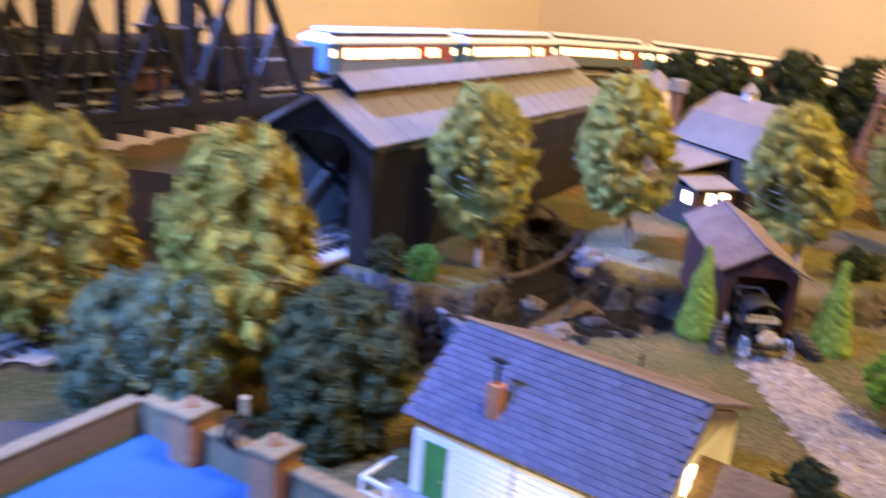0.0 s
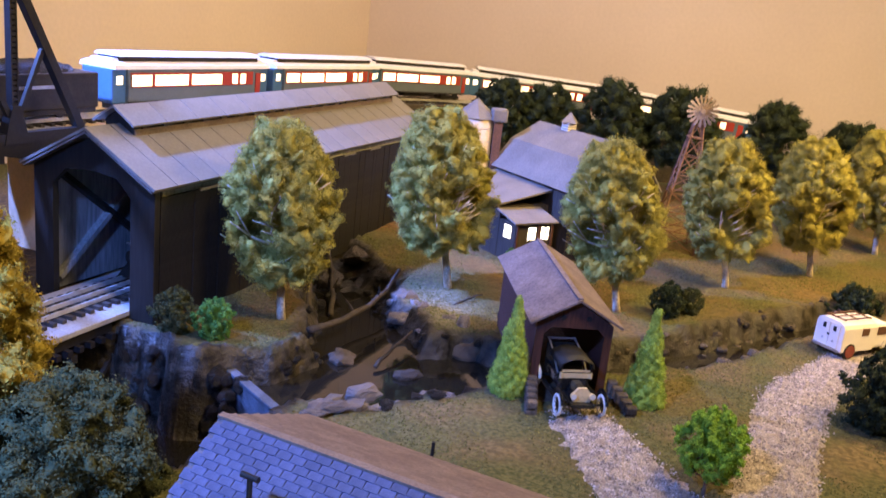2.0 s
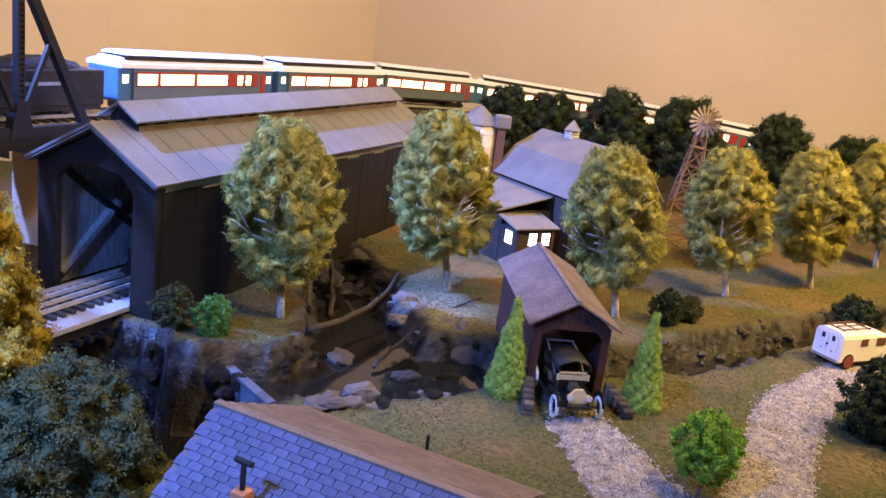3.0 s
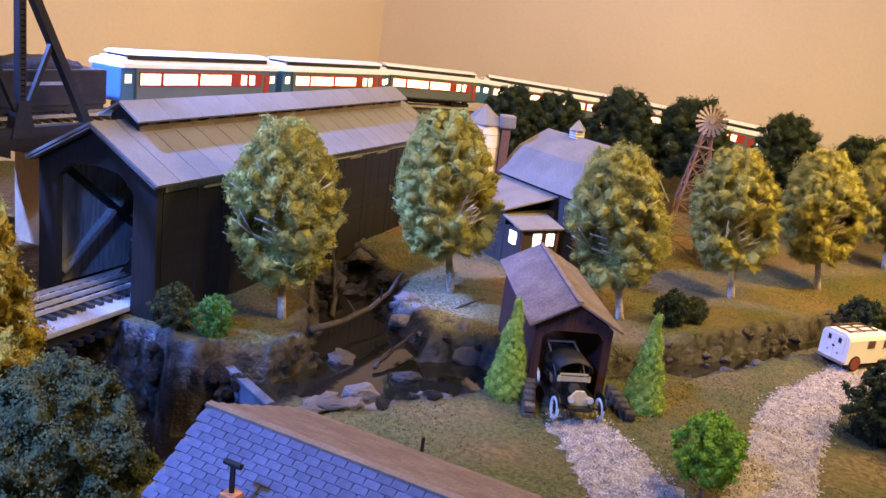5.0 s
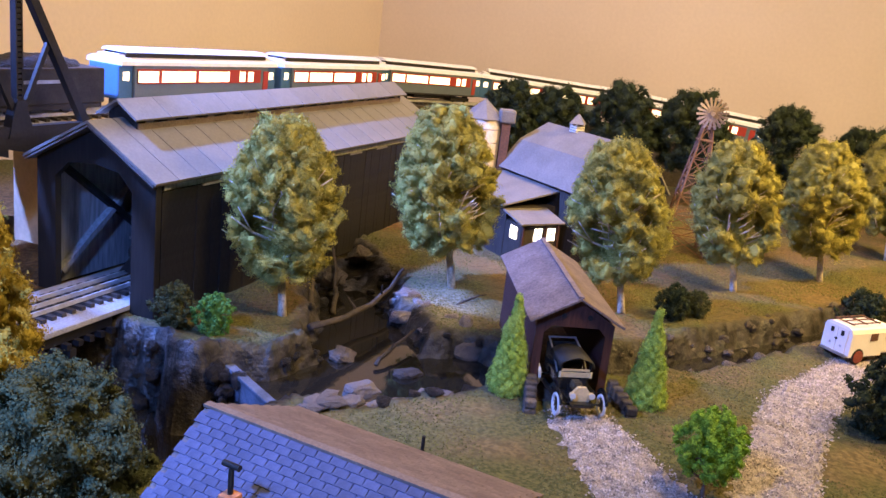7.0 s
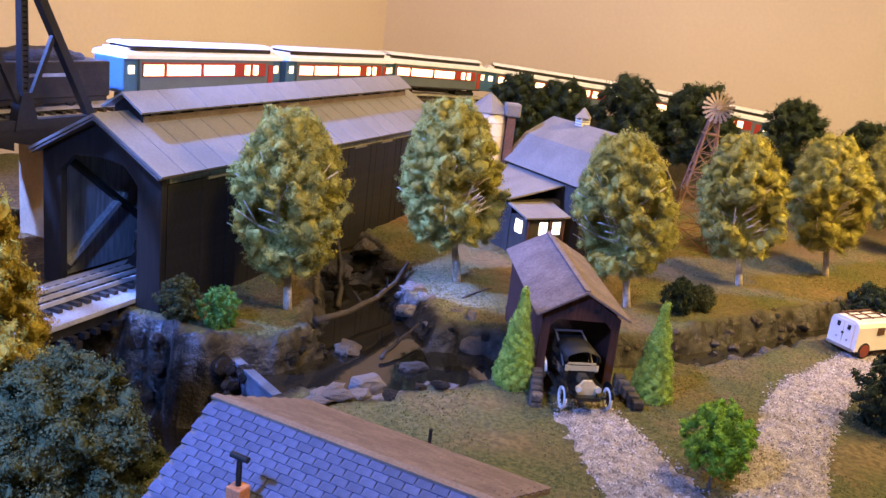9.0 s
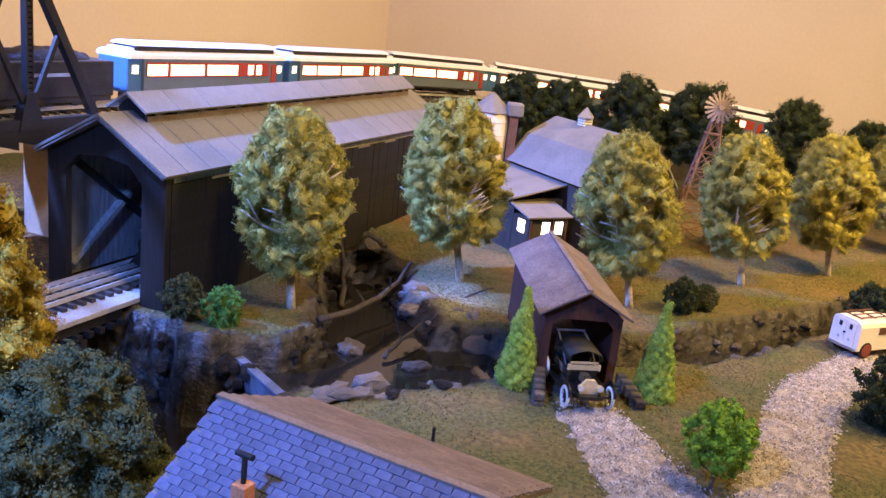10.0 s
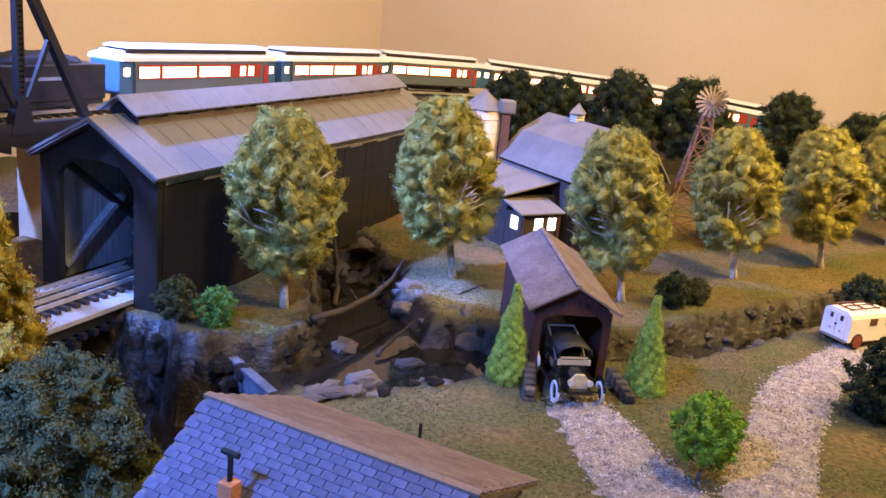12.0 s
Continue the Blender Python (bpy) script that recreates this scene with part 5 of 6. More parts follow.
    # green door, white corner boards, window
    d = part("door", box(B(), (0.0225, -iw - 0.0012, 0.022), (0.018, 0.0022, 0.044), bevel=0.0004), M["greendoor"], t, "green panelled door")
    for x in (0.0185, 0.0265):
        for z in (0.0115, 0.031):
            part("door_panel", box(B(), (x, -iw - 0.0025, z), (0.0058, 0.0008, 0.014)), M["greendoor"], d)
    part("door_knob", ball(B(), (0.0295, -iw - 0.0032, 0.021), 0.0008), M["brass"], d)
    part("door_trim", box(B(), (0.0118, -iw - 0.0015, 0.023), (0.0024, 0.0024, 0.047)), M["white"], d)
    part("door_trim", box(B(), (0.0332, -iw - 0.0015, 0.023), (0.0024, 0.0024, 0.047)), M["white"], d)
    part("corner_board", box(B(), (0.0072, -iw - 0.001, 0.024), (0.0034, 0.0034, 0.050)), M["white"], t)
    part("corner_board", box(B(), (L - 0.0072, -iw - 0.001, 0.024), (0.0034, 0.0034, 0.050)), M["white"], t)
    part("downpipe", cyl(B(), (0.078, -iw - 0.0025, 0.0), (0.078, -iw - 0.0025, 0.054), 0.0009), M["silver"], t)
    w2 = part("window", box(B(), (L - 0.0045, -0.008, 0.060), (0.0014, 0.012, 0.016)), M["winlight"], t, "lit gable window")
    part("window_frame", box(B(), (L - 0.0036, -0.008, 0.060), (0.0010, 0.001, 0.016)), M["white"], w2)
    # front stoop with white rail
    st = part("stoop", box(B(), (0.010, -iw - 0.018, 0.002), (0.042, 0.034, 0.008)), M["deck"], t, "grey board stoop")
    for x in (-0.0095, 0.010):
        part("rail_post", box(B(), (x, -iw - 0.033, 0.014), (0.002, 0.002, 0.018)), M["white"], st)
    part("handrail", beam(B(), (-0.0095, -iw - 0.033, 0.022), (0.012, -iw - 0.033, 0.022), 0.0022, 0.0022), M["white"], st)
    part("handrail", beam(B(), (-0.0095, -iw - 0.033, 0.022), (-0.0095, -iw - 0.002, 0.022), 0.0022, 0.0022), M["white"], st)
    part("handrail", beam(B(), (-0.0095, -iw - 0.033, 0.012), (0.012, -iw - 0.033, 0.012), 0.0018, 0.0018), M["white"], st)
    # porch wing at the right gable
    pr = part("porch_roof", prism(B(), [(-0.030, 0.040), (0.008, 0.070), (0.046, 0.040), (0.046, 0.0375), (0.008, 0.0675), (-0.030, 0.0375)], L - 0.005, L + 0.047, "x"), M["porchroof"], t, "brown shingled porch roof")
    for y in (-0.025, 0.041):
        part("porch_post", box(B(), (L + 0.043, y, 0.018), (0.0026, 0.0026, 0.042)), M["white"], pr)
    part("porch_floor", box(B(), (L + 0.022, 0.008, -0.001), (0.050, 0.070, 0.006)), M["white"], pr)
    part("porch_gable", prism(B(), [(-0.024, 0.0425), (0.008, 0.0665), (0.040, 0.0425)], L + 0.0425, L + 0.0440, "x"), M["white"], pr)
    part("porch_lamp", ball(B(), (L + 0.020, 0.008, 0.056), 0.0025), M["headlight"], pr, "bare glowing porch bulb")
    return t


house()
pl = bpy.data.lights.new("porch_bulb", "POINT")
pl.energy, pl.color, pl.shadow_soft_size = 0.6, (1.0, 0.80, 0.56), 0.004
new("porch_bulb", pl).location = HL + HD * 0.189 + Vector((0.005, 0.008, 0.050))
# added fill light without a fixture, brightens the house front
pl = bpy.data.lights.new("front_wall_fill", "POINT")
pl.energy, pl.color, pl.shadow_soft_size = 0.10, (1.0, 0.86, 0.62), 0.004
new("front_wall_fill", pl).location = HL + HD * 0.10 + Vector((-0.557, -0.83, 0)) * 0.095 + Vector((0, 0, 0.02))

# ---- the flat-roofed building ----


def flat_building():
    t = thing("flat_roofed_building", frame_xy((-0.098, 0.304, 0.021), (0.87, -0.49)), "flat-roofed building with tan parapet and blue-lit roof", "building")
    # x along the back edge, y away from the camera
    W, D, z = 0.127, 0.110, 0.128
    part("wall", box(B(), (W / 2, -D / 2, 0.038), (W - 0.004, D - 0.004, 0.156)), M["parapet"], t, "tan plastered walls")
    part("roof", box(B(), (W / 2, -D / 2, 0.1175), (W - 0.008, D - 0.008, 0.003)), M["bluetop"], t, "smooth flat roof membrane")
    for c, s in (((W / 2, -0.003, 0.122), (W, 0.006, 0.018)), ((0.003, -D / 2, 0.122), (0.006, D, 0.018)), ((W / 2, -D + 0.003, 0.122), (W, 0.006, 0.018)), ((W - 0.003, -D / 2, 0.122), (0.006, D, 0.018))):
        part("parapet_wall", box(B(), c, s), M["parapet"], t)
        part("coping", box(B(), (c[0], c[1], 0.1325), (s[0] + 0.001, s[1] + 0.001, 0.002), bevel=0.0006), M["parapet"], t, "tan coping")
    for x in (0.035, 0.077):
        p = part("pier", box(B(), (x, -0.006, 0.128), (0.0125, 0.0125, 0.020), bevel=0.001), M["terracotta"], t, "terracotta brick pier")
        part("pier_cap", box(B(), (x, -0.006, 0.1392), (0.0140, 0.0140, 0.0026), bevel=0.0006), M["parapet"], p, "pale stone cap")
        part("finial", cyl(B(), (x, -0.006, 0.1400), (x, -0.006, 0.1450), 0.0024, 0.0008, 4), M["terracotta"], p)
    hose = part("hose_coil", torus(B(), (0.053, -0.0025, 0.136), 0.0052, 0.0009, "x"), M["rubber"], t, "black coiled hose over the parapet", True)
    for dx in (0.003, 0.006):
        part("hose_turn", torus(B(), (0.053 + dx, -0.0028, 0.1355), 0.0050, 0.0009, "x"), M["rubber"], hose, "", True)
    vent = part("roof_vent", cyl(B(), (0.060, -0.036, 0.119), (0.060, -0.036, 0.1235), 0.0052, 0.0046, 18), M["white"], t, "pale round roof vent")
    part("vent_cap", cyl(B(), (0.060, -0.036, 0.1235), (0.060, -0.036, 0.1250), 0.0030, 0.0020, 14), M["terracotta"], vent)
    return t


flat_building()

# ---- trains ----


def coach(m):
    t = thing("passenger_coach", m, "blue-grey heavyweight passenger coach with lit windows and snowy roof", "railway coach", "coaches of the passenger train")
    # x along the coach
    L, w, z0, z1 = 0.335, 0.030, 0.022, 0.068
    part("body", box(B(), (0, 0, (z0 + z1) / 2), (L - 0.05, 2 * w, z1 - z0), bevel=0.001), M["coachgrey"], t, "grey-blue body")
    for s in (-1, 1):
        part("vestibule", box(B(), (s * (L / 2 - 0.013), 0, (z0 + z1) / 2), (0.025, 2 * w - 0.006, z1 - z0), bevel=0.002), M["coachblue"], t, "deep blue vestibule end")
        part("vestibule_window", box(B(), (s * (L / 2 - 0.013), 0, 0.053), (0.010, 2 * w - 0.0045, 0.011)), M["coachlight"], t)
        for y in (-1, 1):
            d = part("door", box(B(), (s * (L / 2 - 0.031), y * (w + 0.0004), 0.044), (0.012, 0.0016, 0.034)), M["coachred"] if s > 0 else M["coachgrey"], t, "coach door")
    wins = [(-0.118, 0.036), (-0.060, 0.066), (0.014, 0.066), (0.078, 0.012), (0.098, 0.012)]
    for y in (-1, 1):
        part("window_band", box(B(), (-0.008, y * (w + 0.0004), 0.053), (0.262, 0.0016, 0.020)), M["coachred"], t, "red window band")
        for x, l in wins:
            wdw = part("window", box(B(), (x, y * (w + 0.0010), 0.053), (l, 0.0018, 0.0155)), M["coachlight"], t, "warmly lit window")
            part("belt", box(B(), (x, y * (w + 0.0022), 0.0605), (l, 0.0010, 0.0008)), M["coachgrey"], wdw)
        part("side_sill", box(B(), (0, y * (w + 0.0010), 0.0235), (L - 0.05, 0.002, 0.003)), M["locoblack"], t)
    bm = B()
    prism(bm, [(-w - 0.002, 0.0675), (w + 0.002, 0.0675), (w, 0.0730), (0.020, 0.0765), (-0.020, 0.0765), (-w, 0.0730)], -L / 2 + 0.001, L / 2 - 0.001, "x")
    part("roof", bm, M["coachroof"], t, "white snow-covered lower roof")
    part("clerestory", box(B(), (0, 0, 0.0795), (L - 0.040, 0.039, 0.008)), M["locoblack"], t, "dark clerestory side")
    bm = B()
    prism(bm, [(-0.0225, 0.0832), (0.0225, 0.0832), (0.018, 0.0865), (0.008, 0.0885), (-0.008, 0.0885), (-0.018, 0.0865)], -L / 2 + 0.016, L / 2 - 0.016, "x")
    for s in (-1, 1):
        prism(bm, [(-0.020, 0.0700), (0.020, 0.0700), (0.017, 0.0800), (-0.017, 0.0800)], s * (L / 2 - 0.018) - 0.012, s * (L / 2 - 0.018) + 0.012, "x")
    part("upper_roof", bm, M["coachroof"], t, "white snow-covered upper roof")
    for s in (-1, 1):
        b = part("bogie", box(B(), (s * 0.105, 0, 0.0135), (0.066, 0.042, 0.007), bevel=0.001), M["locoblack"], t, "black bogie")
        for dx in (-0.022, 0.022):
            for y in (-0.0165, 0.0165):
                part("wheel", cyl(B(), (s * 0.105 + dx, y - 0.002, 0.0165), (s * 0.105 + dx, y + 0.002, 0.0165), 0.0085, None, 16), M["locoblack"], b)
    part("underframe", box(B(), (0, 0, 0.018), (0.10, 0.036, 0.010)), M["locoblack"], t)
    return t


def on_line(line, s, rise=0.0):
    p, d = path_at(line, s)
    return Matrix.Translation(p + Vector((0, 0, rise))) @ d.to_track_quat("X", "Z").to_matrix().to_4x4()


S0, STEP = 0.865, 0.347
first = coach(on_line(UP, S0))
for i in range(1, 5):
    copy_thing(first, on_line(UP, S0 + STEP * i))


def steam_tender(m):
    t = thing("tender", m, "black steam tender heaped with coal", "railway tender", "passenger train")
    part("tank", box(B(), (0, 0, 0.042), (0.185, 0.056, 0.044), bevel=0.002), M["locoblack"], t, "black water tank")
    bm = ball(B(), (0, 0, 0.060), 0.022, 4, (3.6, 1.1, 0.85))
    for v in bm.verts:
        v.co.z += 0.004 * noise.noise(v.co * 90)
    part("coal_load", bm, M["coal"], t, "heaped coal", True)
    part("lettering_bar", box(B(), (0, -0.0284, 0.048), (0.075, 0.0008, 0.004)), M["silver"], t)
    part("underframe", box(B(), (0, 0, 0.017), (0.18, 0.050, 0.006)), M["locoblack"], t)
    for dx in (-0.065, -0.04, 0.04, 0.065):
        for y in (-0.0165, 0.0165):
            part("wheel", cyl(B(), (dx, y - 0.002, 0.0165), (dx, y + 0.002, 0.0165), 0.0085, None, 16), M["locoblack"], t)
    return t


steam_tender(on_line(UP, S0 - 0.285))


def steam_loco(name_label, m, group):
    """A steam engine, front towards -x."""
    t = thing("steam_locomotive", m, name_label, "locomotive", group)
    part("boiler", cyl(B(), (-0.13, 0, 0.056), (0.085, 0, 0.056), 0.024, 0.026, 28), M["locoblack"], t, "graphite black boiler", True)
    sm = part("smokebox", cyl(B(), (-0.150, 0, 0.056), (-0.13, 0, 0.056), 0.0235, 0.0245, 28), M["locoblack"], t, "smokebox with round door", False)
    part("smokebox_door", cyl(B(), (-0.1525, 0, 0.056), (-0.1495, 0, 0.056), 0.017, 0.019, 24), M["locoblack"], sm)
    h = part("headlamp", cyl(B(), (-0.160, 0, 0.060), (-0.150, 0, 0.060), 0.0062, 0.0062, 18), M["locoblack"], t)
    part("lens", cyl(B(), (-0.1612, 0, 0.060), (-0.1600, 0, 0.060), 0.0052, 0.0052, 18), M["headlight"], h, "glowing headlamp lens")
    part("marker_lamp", cyl(B(), (-0.1535, -0.011, 0.076), (-0.1480, -0.011, 0.076), 0.0032), M["greenlight"], t, "green marker lamp")
    part("chimney", cyl(B(), (-0.118, 0, 0.078), (-0.118, 0, 0.094), 0.0085, 0.0078, 18), M["locoblack"], t)
    for x, r in ((-0.07, 0.0115), (0.0, 0.0125)):
        part("dome", ball(B(), (x, 0, 0.080), r, 2, (1.25, 1, 0.9)), M["locoblack"], t, "", True)
    part("cab", box(B(), (0.112, 0, 0.058), (0.050, 0.060, 0.056), bevel=0.002), M["locoblack"], t)
    part("cab_roof", box(B(), (0.114, 0, 0.0875), (0.062, 0.062, 0.004), bevel=0.0015), M["locoblack"], t)
    for y in (-1, 1):
        part("cab_window", box(B(), (0.110, y * 0.0302, 0.066), (0.020, 0.001, 0.016)), M["rubber"], t)
        part("running_board", box(B(), (-0.03, y * 0.026, 0.040), (0.235, 0.010, 0.0025)), M["silver"], t, "bare-edged running board")
        part("handrail", cyl(B(), (-0.13, y * 0.0262, 0.064), (0.085, y * 0.0275, 0.064), 0.0007), M["silver"], t)
        part("cylinder", cyl(B(), (-0.145, y * 0.025, 0.022), (-0.110, y * 0.025, 0.022), 0.0095, 0.0095, 18), M["locoblack"], t)
        part("side_rod", box(B(), (-0.005, y * 0.0225, 0.021), (0.12, 0.0016, 0.003)), M["silver"], t, "bare metal side rod")
        part("firebox_side", box(B(), (0.065, y * 0.0255, 0.032), (0.045, 0.004, 0.026)), M["silobrown"], t)
        for x in (-0.065, -0.025, 0.015, 0.055):
            part("driving_wheel", cyl(B(), (x, y * 0.0165, 0.0235), (x, y * 0.0205, 0.0235), 0.0155, None, 22), M["locoblack"], t)
        part("pilot_wheel", cyl(B(), (-0.125, y * 0.0165, 0.0155), (-0.125, y * 0.0195, 0.0155), 0.0075, None, 16), M["locoblack"], t)
    part("frame", box(B(), (-0.01, 0, 0.026), (0.25, 0.026, 0.014)), M["locoblack"], t)
    part("pilot", prism(B(), [(-0.172, 0.0075), (-0.150, 0.0075), (-0.150, 0.024)], -0.022, 0.022, "y"), M["locoblack"], t, "slatted pilot")
    return t


steam_loco("black steam locomotive leading the passenger train across the truss bridge", on_line(UP, S0 - 0.285 - 0.255), "passenger train")
steam_loco("black steam locomotive with glowing headlamp inside the covered bridge", frame_xy(BR + BP * (BW / 2) + BA * 0.245 + Vector((0, 0, -0.012)), BA), "freight train")

# ---- creek things ----


def rock_mesh(seed, material):
    """An angular broken stone: a hull of random points with chipped edges."""
    rg = random.Random(seed)
    bm = B()
    for _ in range(20):
        d = Vector((rg.gauss(0, 1), rg.gauss(0, 1), rg.gauss(0, 0.8))).normalized() * rg.uniform(0.75, 1.1)
        bm.verts.new(d)
    bmesh.ops.convex_hull(bm, input=bm.verts)
    bmesh.ops.delete(bm, geom=[v for v in bm.verts if not v.link_faces], context="VERTS")
    bmesh.ops.triangulate(bm, faces=bm.faces)
    bmesh.ops.subdivide_edges(bm, edges=bm.edges, cuts=3, use_grid_fill=True)
    off = Vector((seed * 7.1, seed * 3.3, seed))
    for v in bm.verts:
        v.co = v.co * 0.72 + v.co.normalized() * 0.26
        v.co *= 1 + 0.22 * noise.noise(v.co * 2.2 + off) + 0.13 * noise.noise(v.co * 5.5 + off)
    return mesh_of("rock", bm, material)


CLIFF = [rock_mesh(i + 31, M["cliffrock"]) for i in range(5)]
ROCKS, PALE = [rock_mesh(i + 1, M["rock"]) for i in range(5)], [rock_mesh(i + 11, M["palerock"]) for i in range(3)]


def rock(me, x, y, z, s, sq=(1, 1, 1), turn=0.0, label="rough grey-brown rock beside the creek", group="creek rocks"):
    ob = new("rock", me)
    ob.matrix_basis = pose(x, y, z, 0, 0, turn) @ Matrix.Diagonal((s * sq[0], s * sq[1], s * sq[2], 1))
    return tagged(ob, label, "rock", group)


rng = random.Random(12)
for line, n, spread in ((CREEK[0], 135, 1.25), (CREEK[1], 60, 1.3)):
    for i in range(n):
        k = rng.randrange(len(line) - 1)
        u = rng.random()
        a, b = line[k], line[k + 1]
        x, y, w = a[0] + u * (b[0] - a[0]), a[1] + u * (b[1] - a[1]), a[3] + u * (b[3] - a[3])
        d = Vector((b[0] - a[0], b[1] - a[1], 0)).normalized()
        side = rng.choice((-1, 1))
        off = (w + rng.uniform(0.0, 0.022)) * side
        x, y = x - d.y * off, y + d.x * off
        if 0.255 < x < 0.36 and 0.79 < y < 1.05:
            continue
        s = rng.uniform(0.003, 0.0095)
        rock(rng.choice(ROCKS if x > 0.36 else CLIFF), x, y, gz(x, y) + s * 0.15, s, (rng.uniform(0.9, 1.5), rng.uniform(0.8, 1.2), rng.uniform(0.6, 1.0)), rng.uniform(0, 360))
# named boulders: in the pool, at its rim, on the bank
for x, y, z, s, sq, me, lab in (
    (0.098, 0.985, -0.050, 0.014, (1.3, 1, 0.8), ROCKS[0], "rough brown boulder standing in the pool"), (0.170, 0.955, -0.052, 0.012, (1.5, 1, 0.7), ROCKS[1], "flat brown stone standing in the pool"),
    (0.020, 0.968, -0.038, 0.017, (1.5, 1, 0.9), PALE[0], "pale grey boulder on the pool bank"), (0.005, 0.935, -0.045, 0.016, (1.4, 1, 0.8), ROCKS[2], "dark grey boulder by the spillway"),
    (0.118, 0.838, -0.020, 0.015, (1.3, 0.9, 0.9), PALE[1], "pale grey boulder at the near rim of the pool"), (0.172, 1.100, -0.040, 0.017, (1.3, 0.9, 0.8), PALE[1], "pale rock face at the far side of the pool"),
    (0.205, 1.065, -0.043, 0.015, (1.5, 0.9, 0.7), PALE[2], "pale rock face at the far side of the pool"), (0.245, 1.02, -0.046, 0.018, (1.5, 0.9, 0.7), ROCKS[3], "dark rock at the far side of the pool"),
    (0.080, 1.21, -0.034, 0.017, (1.2, 1, 1.0), ROCKS[0], "large brown boulder in the upper creek"), (0.115, 1.30, -0.028, 0.018, (1.2, 1, 1.0), ROCKS[4], "large brown boulder in the upper creek"),
    (0.055, 1.25, -0.024, 0.017, (1.0, 1, 1.1), ROCKS[2], "large brown boulder in the upper creek"), (0.36, 0.905, -0.030, 0.016, (1.6, 0.8, 0.6), PALE[0], "pale flat rock beside the creek"),
    (0.425, 0.925, -0.034, 0.014, (1.7, 0.8, 0.5), PALE[2], "pale flat rock beside the creek")):
    rock(me, x, y, z, s, sq, 25, lab)
for k in range(22):
    u = rng.random()
    rock(PALE[k % 3], 0.158 + 0.085 * u + rng.uniform(-0.006, 0.008), 1.165 - 0.12 * u ** 0.7 + rng.uniform(-0.006, 0.010), -0.024 - 0.018 * rng.random(), rng.uniform(0.007, 0.014), (1.3, 0.8, 1.0), rng.uniform(0, 360), "pale plaster rock of the pool's far bank", "far bank rocks")
for k in range(30):
    u = k / 29
    x, y = 0.076 + 0.122 * u + rng.uniform(-0.005, 0.005), 0.756 + 0.088 * u + rng.uniform(-0.009, 0.008)
    rock(PALE[k % 3], x, y, max(gz(x, y), -0.022) + 0.002, rng.uniform(0.006, 0.011), (1.5, 0.9, 0.70), 30 + rng.uniform(-35, 35), "pale lumpy rock of the pool's near rim", "near rim rocks")
# cliff under the railway bridge
for i in range(78):
    u = rng.random()
    z = rng.uniform(-0.105, -0.030)
    x, y = -0.132 + 0.136 * u + rng.uniform(-0.006, 0.006), 0.972 - 0.098 * u ** 1.1 + rng.uniform(-0.008, 0.006) + (z + 0.03) * 0.12 + 0.001
    rock(rng.choice(CLIFF), x, y, z, rng.uniform(0.005, 0.011), (1.1, 0.8, 1.2), rng.uniform(0, 360), "dark craggy rock of the cliff under the bridge", "cliff rocks")


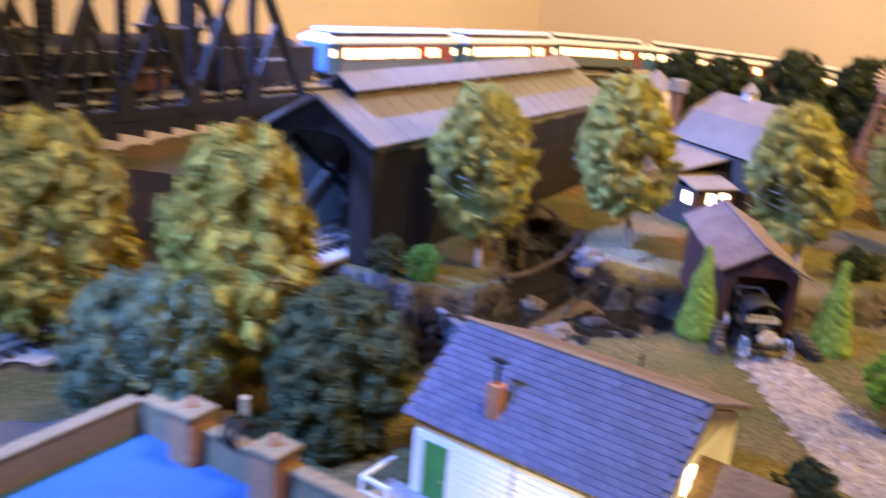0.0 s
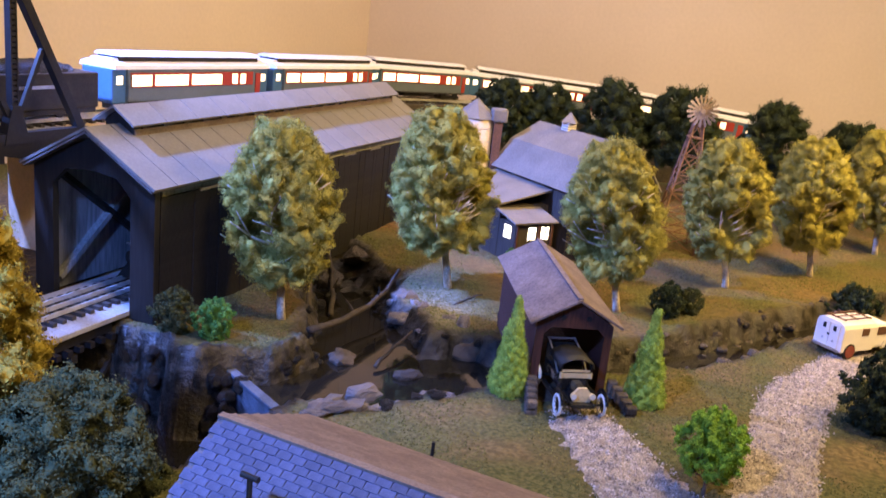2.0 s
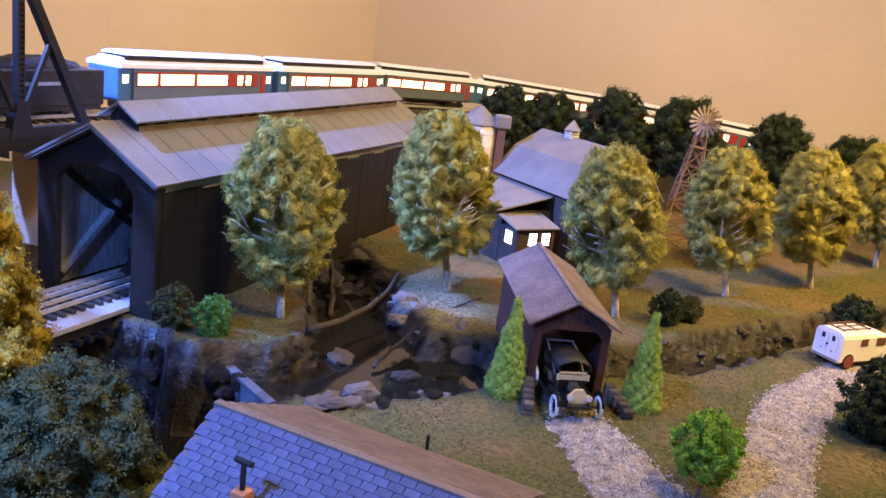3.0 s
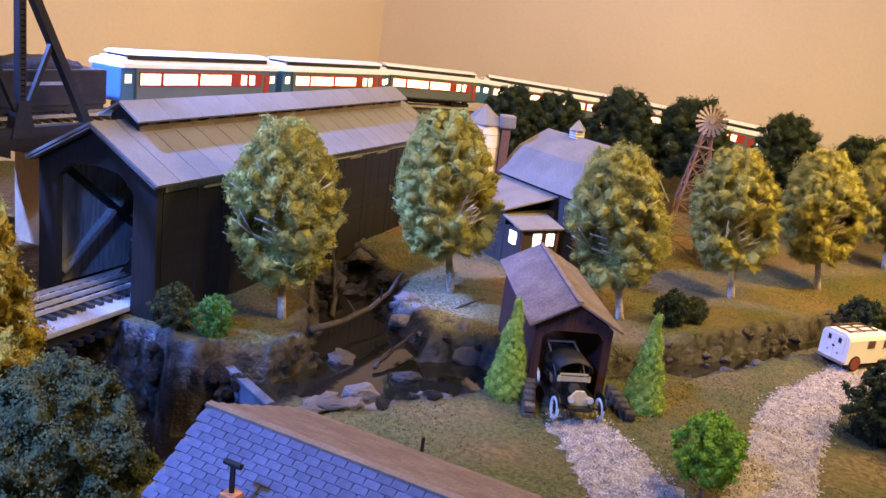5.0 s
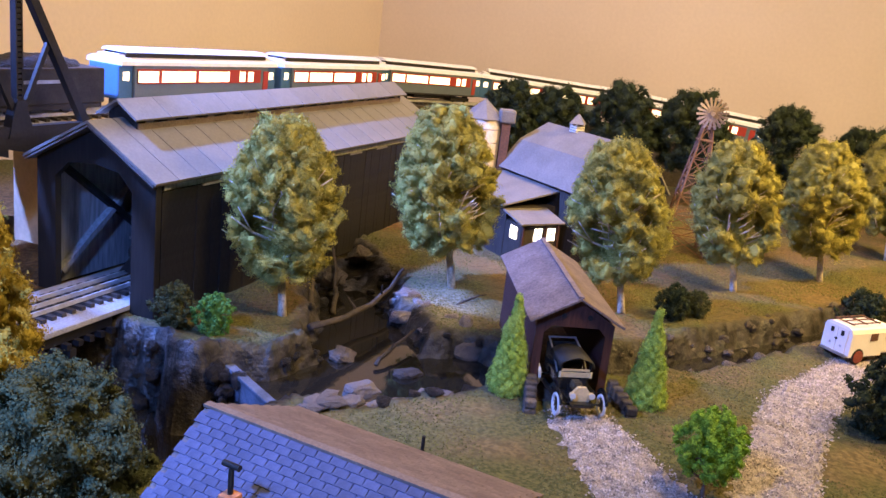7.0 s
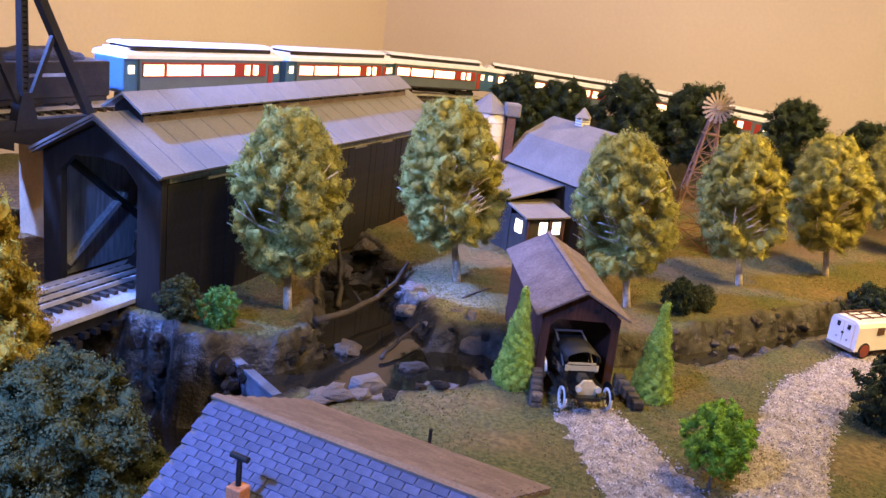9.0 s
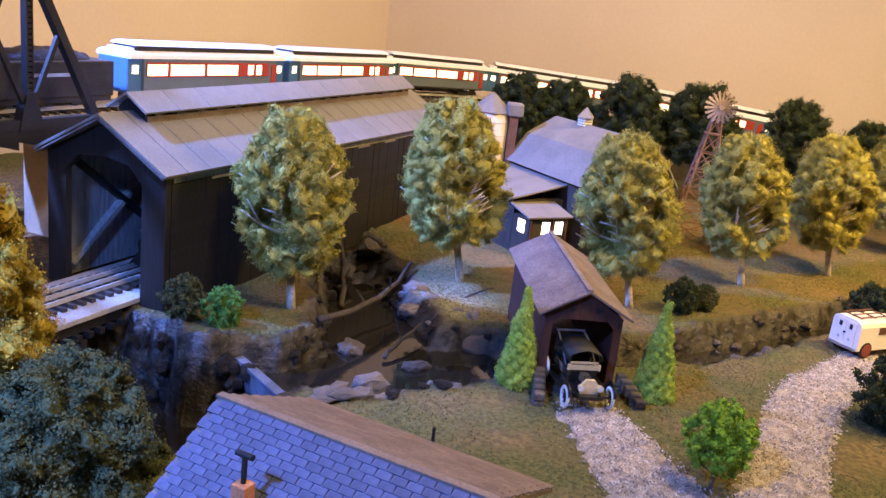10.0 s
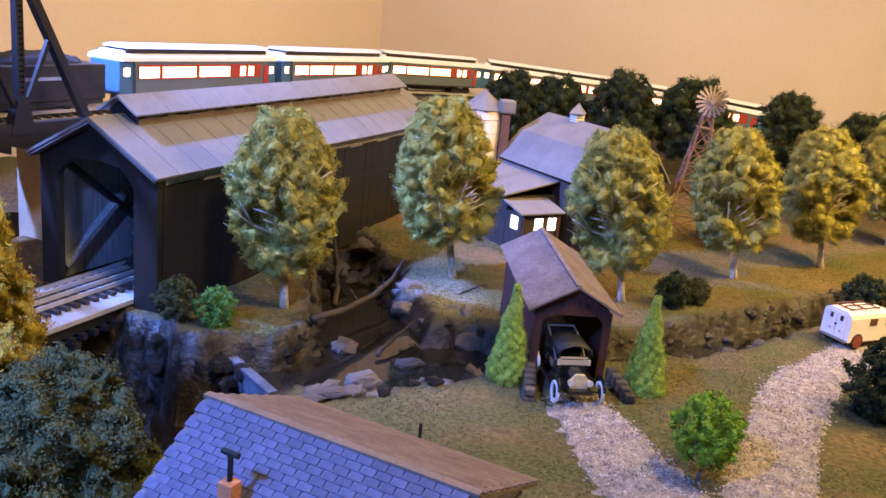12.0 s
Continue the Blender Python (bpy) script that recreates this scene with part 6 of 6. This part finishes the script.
def log_thing(a, b, r, bend, label, twigs=2, seed=1):
    rg = random.Random(seed)
    t = thing("driftwood_log", Matrix.Translation(a), label, "log")
    a, b = Vector(a), Vector(b)
    bm, n = B(), 8
    pts = [(b - a) * (k / n) + Vector(bend) * math.sin(math.pi * k / n) + Vector((rg.uniform(-1, 1), rg.uniform(-1, 1), rg.uniform(-1, 1))) * r * 0.35 for k in range(n + 1)]
    rings = []
    for k, p in enumerate(pts):
        d = (pts[min(n, k + 1)] - pts[max(0, k - 1)]).normalized()
        u = d.cross(Vector((0, 0, 1))).normalized()
        v = d.cross(u)
        rings.append([bm.verts.new(p + (u * math.cos(q * 0.6981) + v * math.sin(q * 0.6981)) * r * (1 - 0.06 * k)) for q in range(9)])
    for r0, r1 in zip(rings, rings[1:]):
        for q in range(9):
            bm.faces.new((r0[q], r0[(q + 1) % 9], r1[(q + 1) % 9], r1[q]))
    bm.faces.new(rings[0][::-1])
    bm.faces.new(rings[-1])
    bmesh.ops.recalc_face_normals(bm, faces=bm.faces)
    part("stem", bm, M["driftwood"], t, "", True)
    for k in range(twigs):
        p = pts[3 + 2 * k]
        part("twig", cyl(B(), p, p + Vector((rg.uniform(-1, 1), rg.uniform(-1, 1), 0.8)).normalized() * r * 5, r * 0.4, r * 0.15, 6), M["driftwood"], t)
    return t


log_thing((0.062, 1.012, -0.030), (0.172, 1.210, -0.012), 0.0042, (0.012, 0, -0.010), "long bent driftwood log lying across the creek", 2, 1)
log_thing((0.135, 0.965, -0.048), (0.180, 1.045, -0.036), 0.0026, (0.0, 0, 0.002), "short driftwood branch in the pool", 1, 2)
log_thing((0.060, 1.085, -0.045), (0.050, 1.19, 0.005), 0.0042, (0.0, 0, 0.0), "driftwood branch leaning in the upper creek", 2, 3)
log_thing((0.085, 1.12, -0.050), (0.075, 1.24, 0.0), 0.0036, (0.004, 0, 0.0), "driftwood branch leaning in the upper creek", 1, 4)
log_thing((0.235, 1.115, -0.026), (0.275, 1.14, -0.016), 0.0018, (0.0, 0, 0.002), "pale twig lying on the bank", 1, 5)


def spillway():
    a, b = Vector((-0.010, 0.905, 0)), Vector((0.056, 0.802, 0))
    d = (b - a)
    t = thing("spillway_dam", frame_xy(a, d), "blue-grey concrete spillway at the end of the pool", "dam")
    part("wall", box(B(), (d.length / 2, 0, -0.075), (d.length, 0.006, 0.076), bevel=0.001), M["dam"], t, "concrete wall")
    part("cap", box(B(), (d.length / 2, 0.0, -0.0355), (d.length + 0.004, 0.010, 0.004), bevel=0.0008), M["dam"], t, "flat concrete cap")
    return t


spillway()
solo("iron_pole", cyl(B(), (0, 0, -0.01), (0, 0, 0.083), 0.0013, 0.0011, 10), M["pipe"], "thin black iron pole behind the white house", "pole", m=pose(0.148, 0.558, 0))
solo("fence_post", box(B(), (0, 0, 0.022), (0.006, 0.006, 0.060), bevel=0.0008), M["postwood"], "short tan wooden post beside a boulder", "post", m=pose(-0.112, 0.50, 0.0, 4, 0, 15))
rock(PALE[1], -0.150, 0.52, 0.006, 0.030, (1.5, 0.9, 0.8), 10, "large pale grey boulder among the trees", "boulders by the flat-roofed building")
rock(PALE[2], -0.255, 0.46, 0.004, 0.040, (1.4, 0.9, 0.6), 40, "large pale grey boulder among the trees", "boulders by the flat-roofed building")
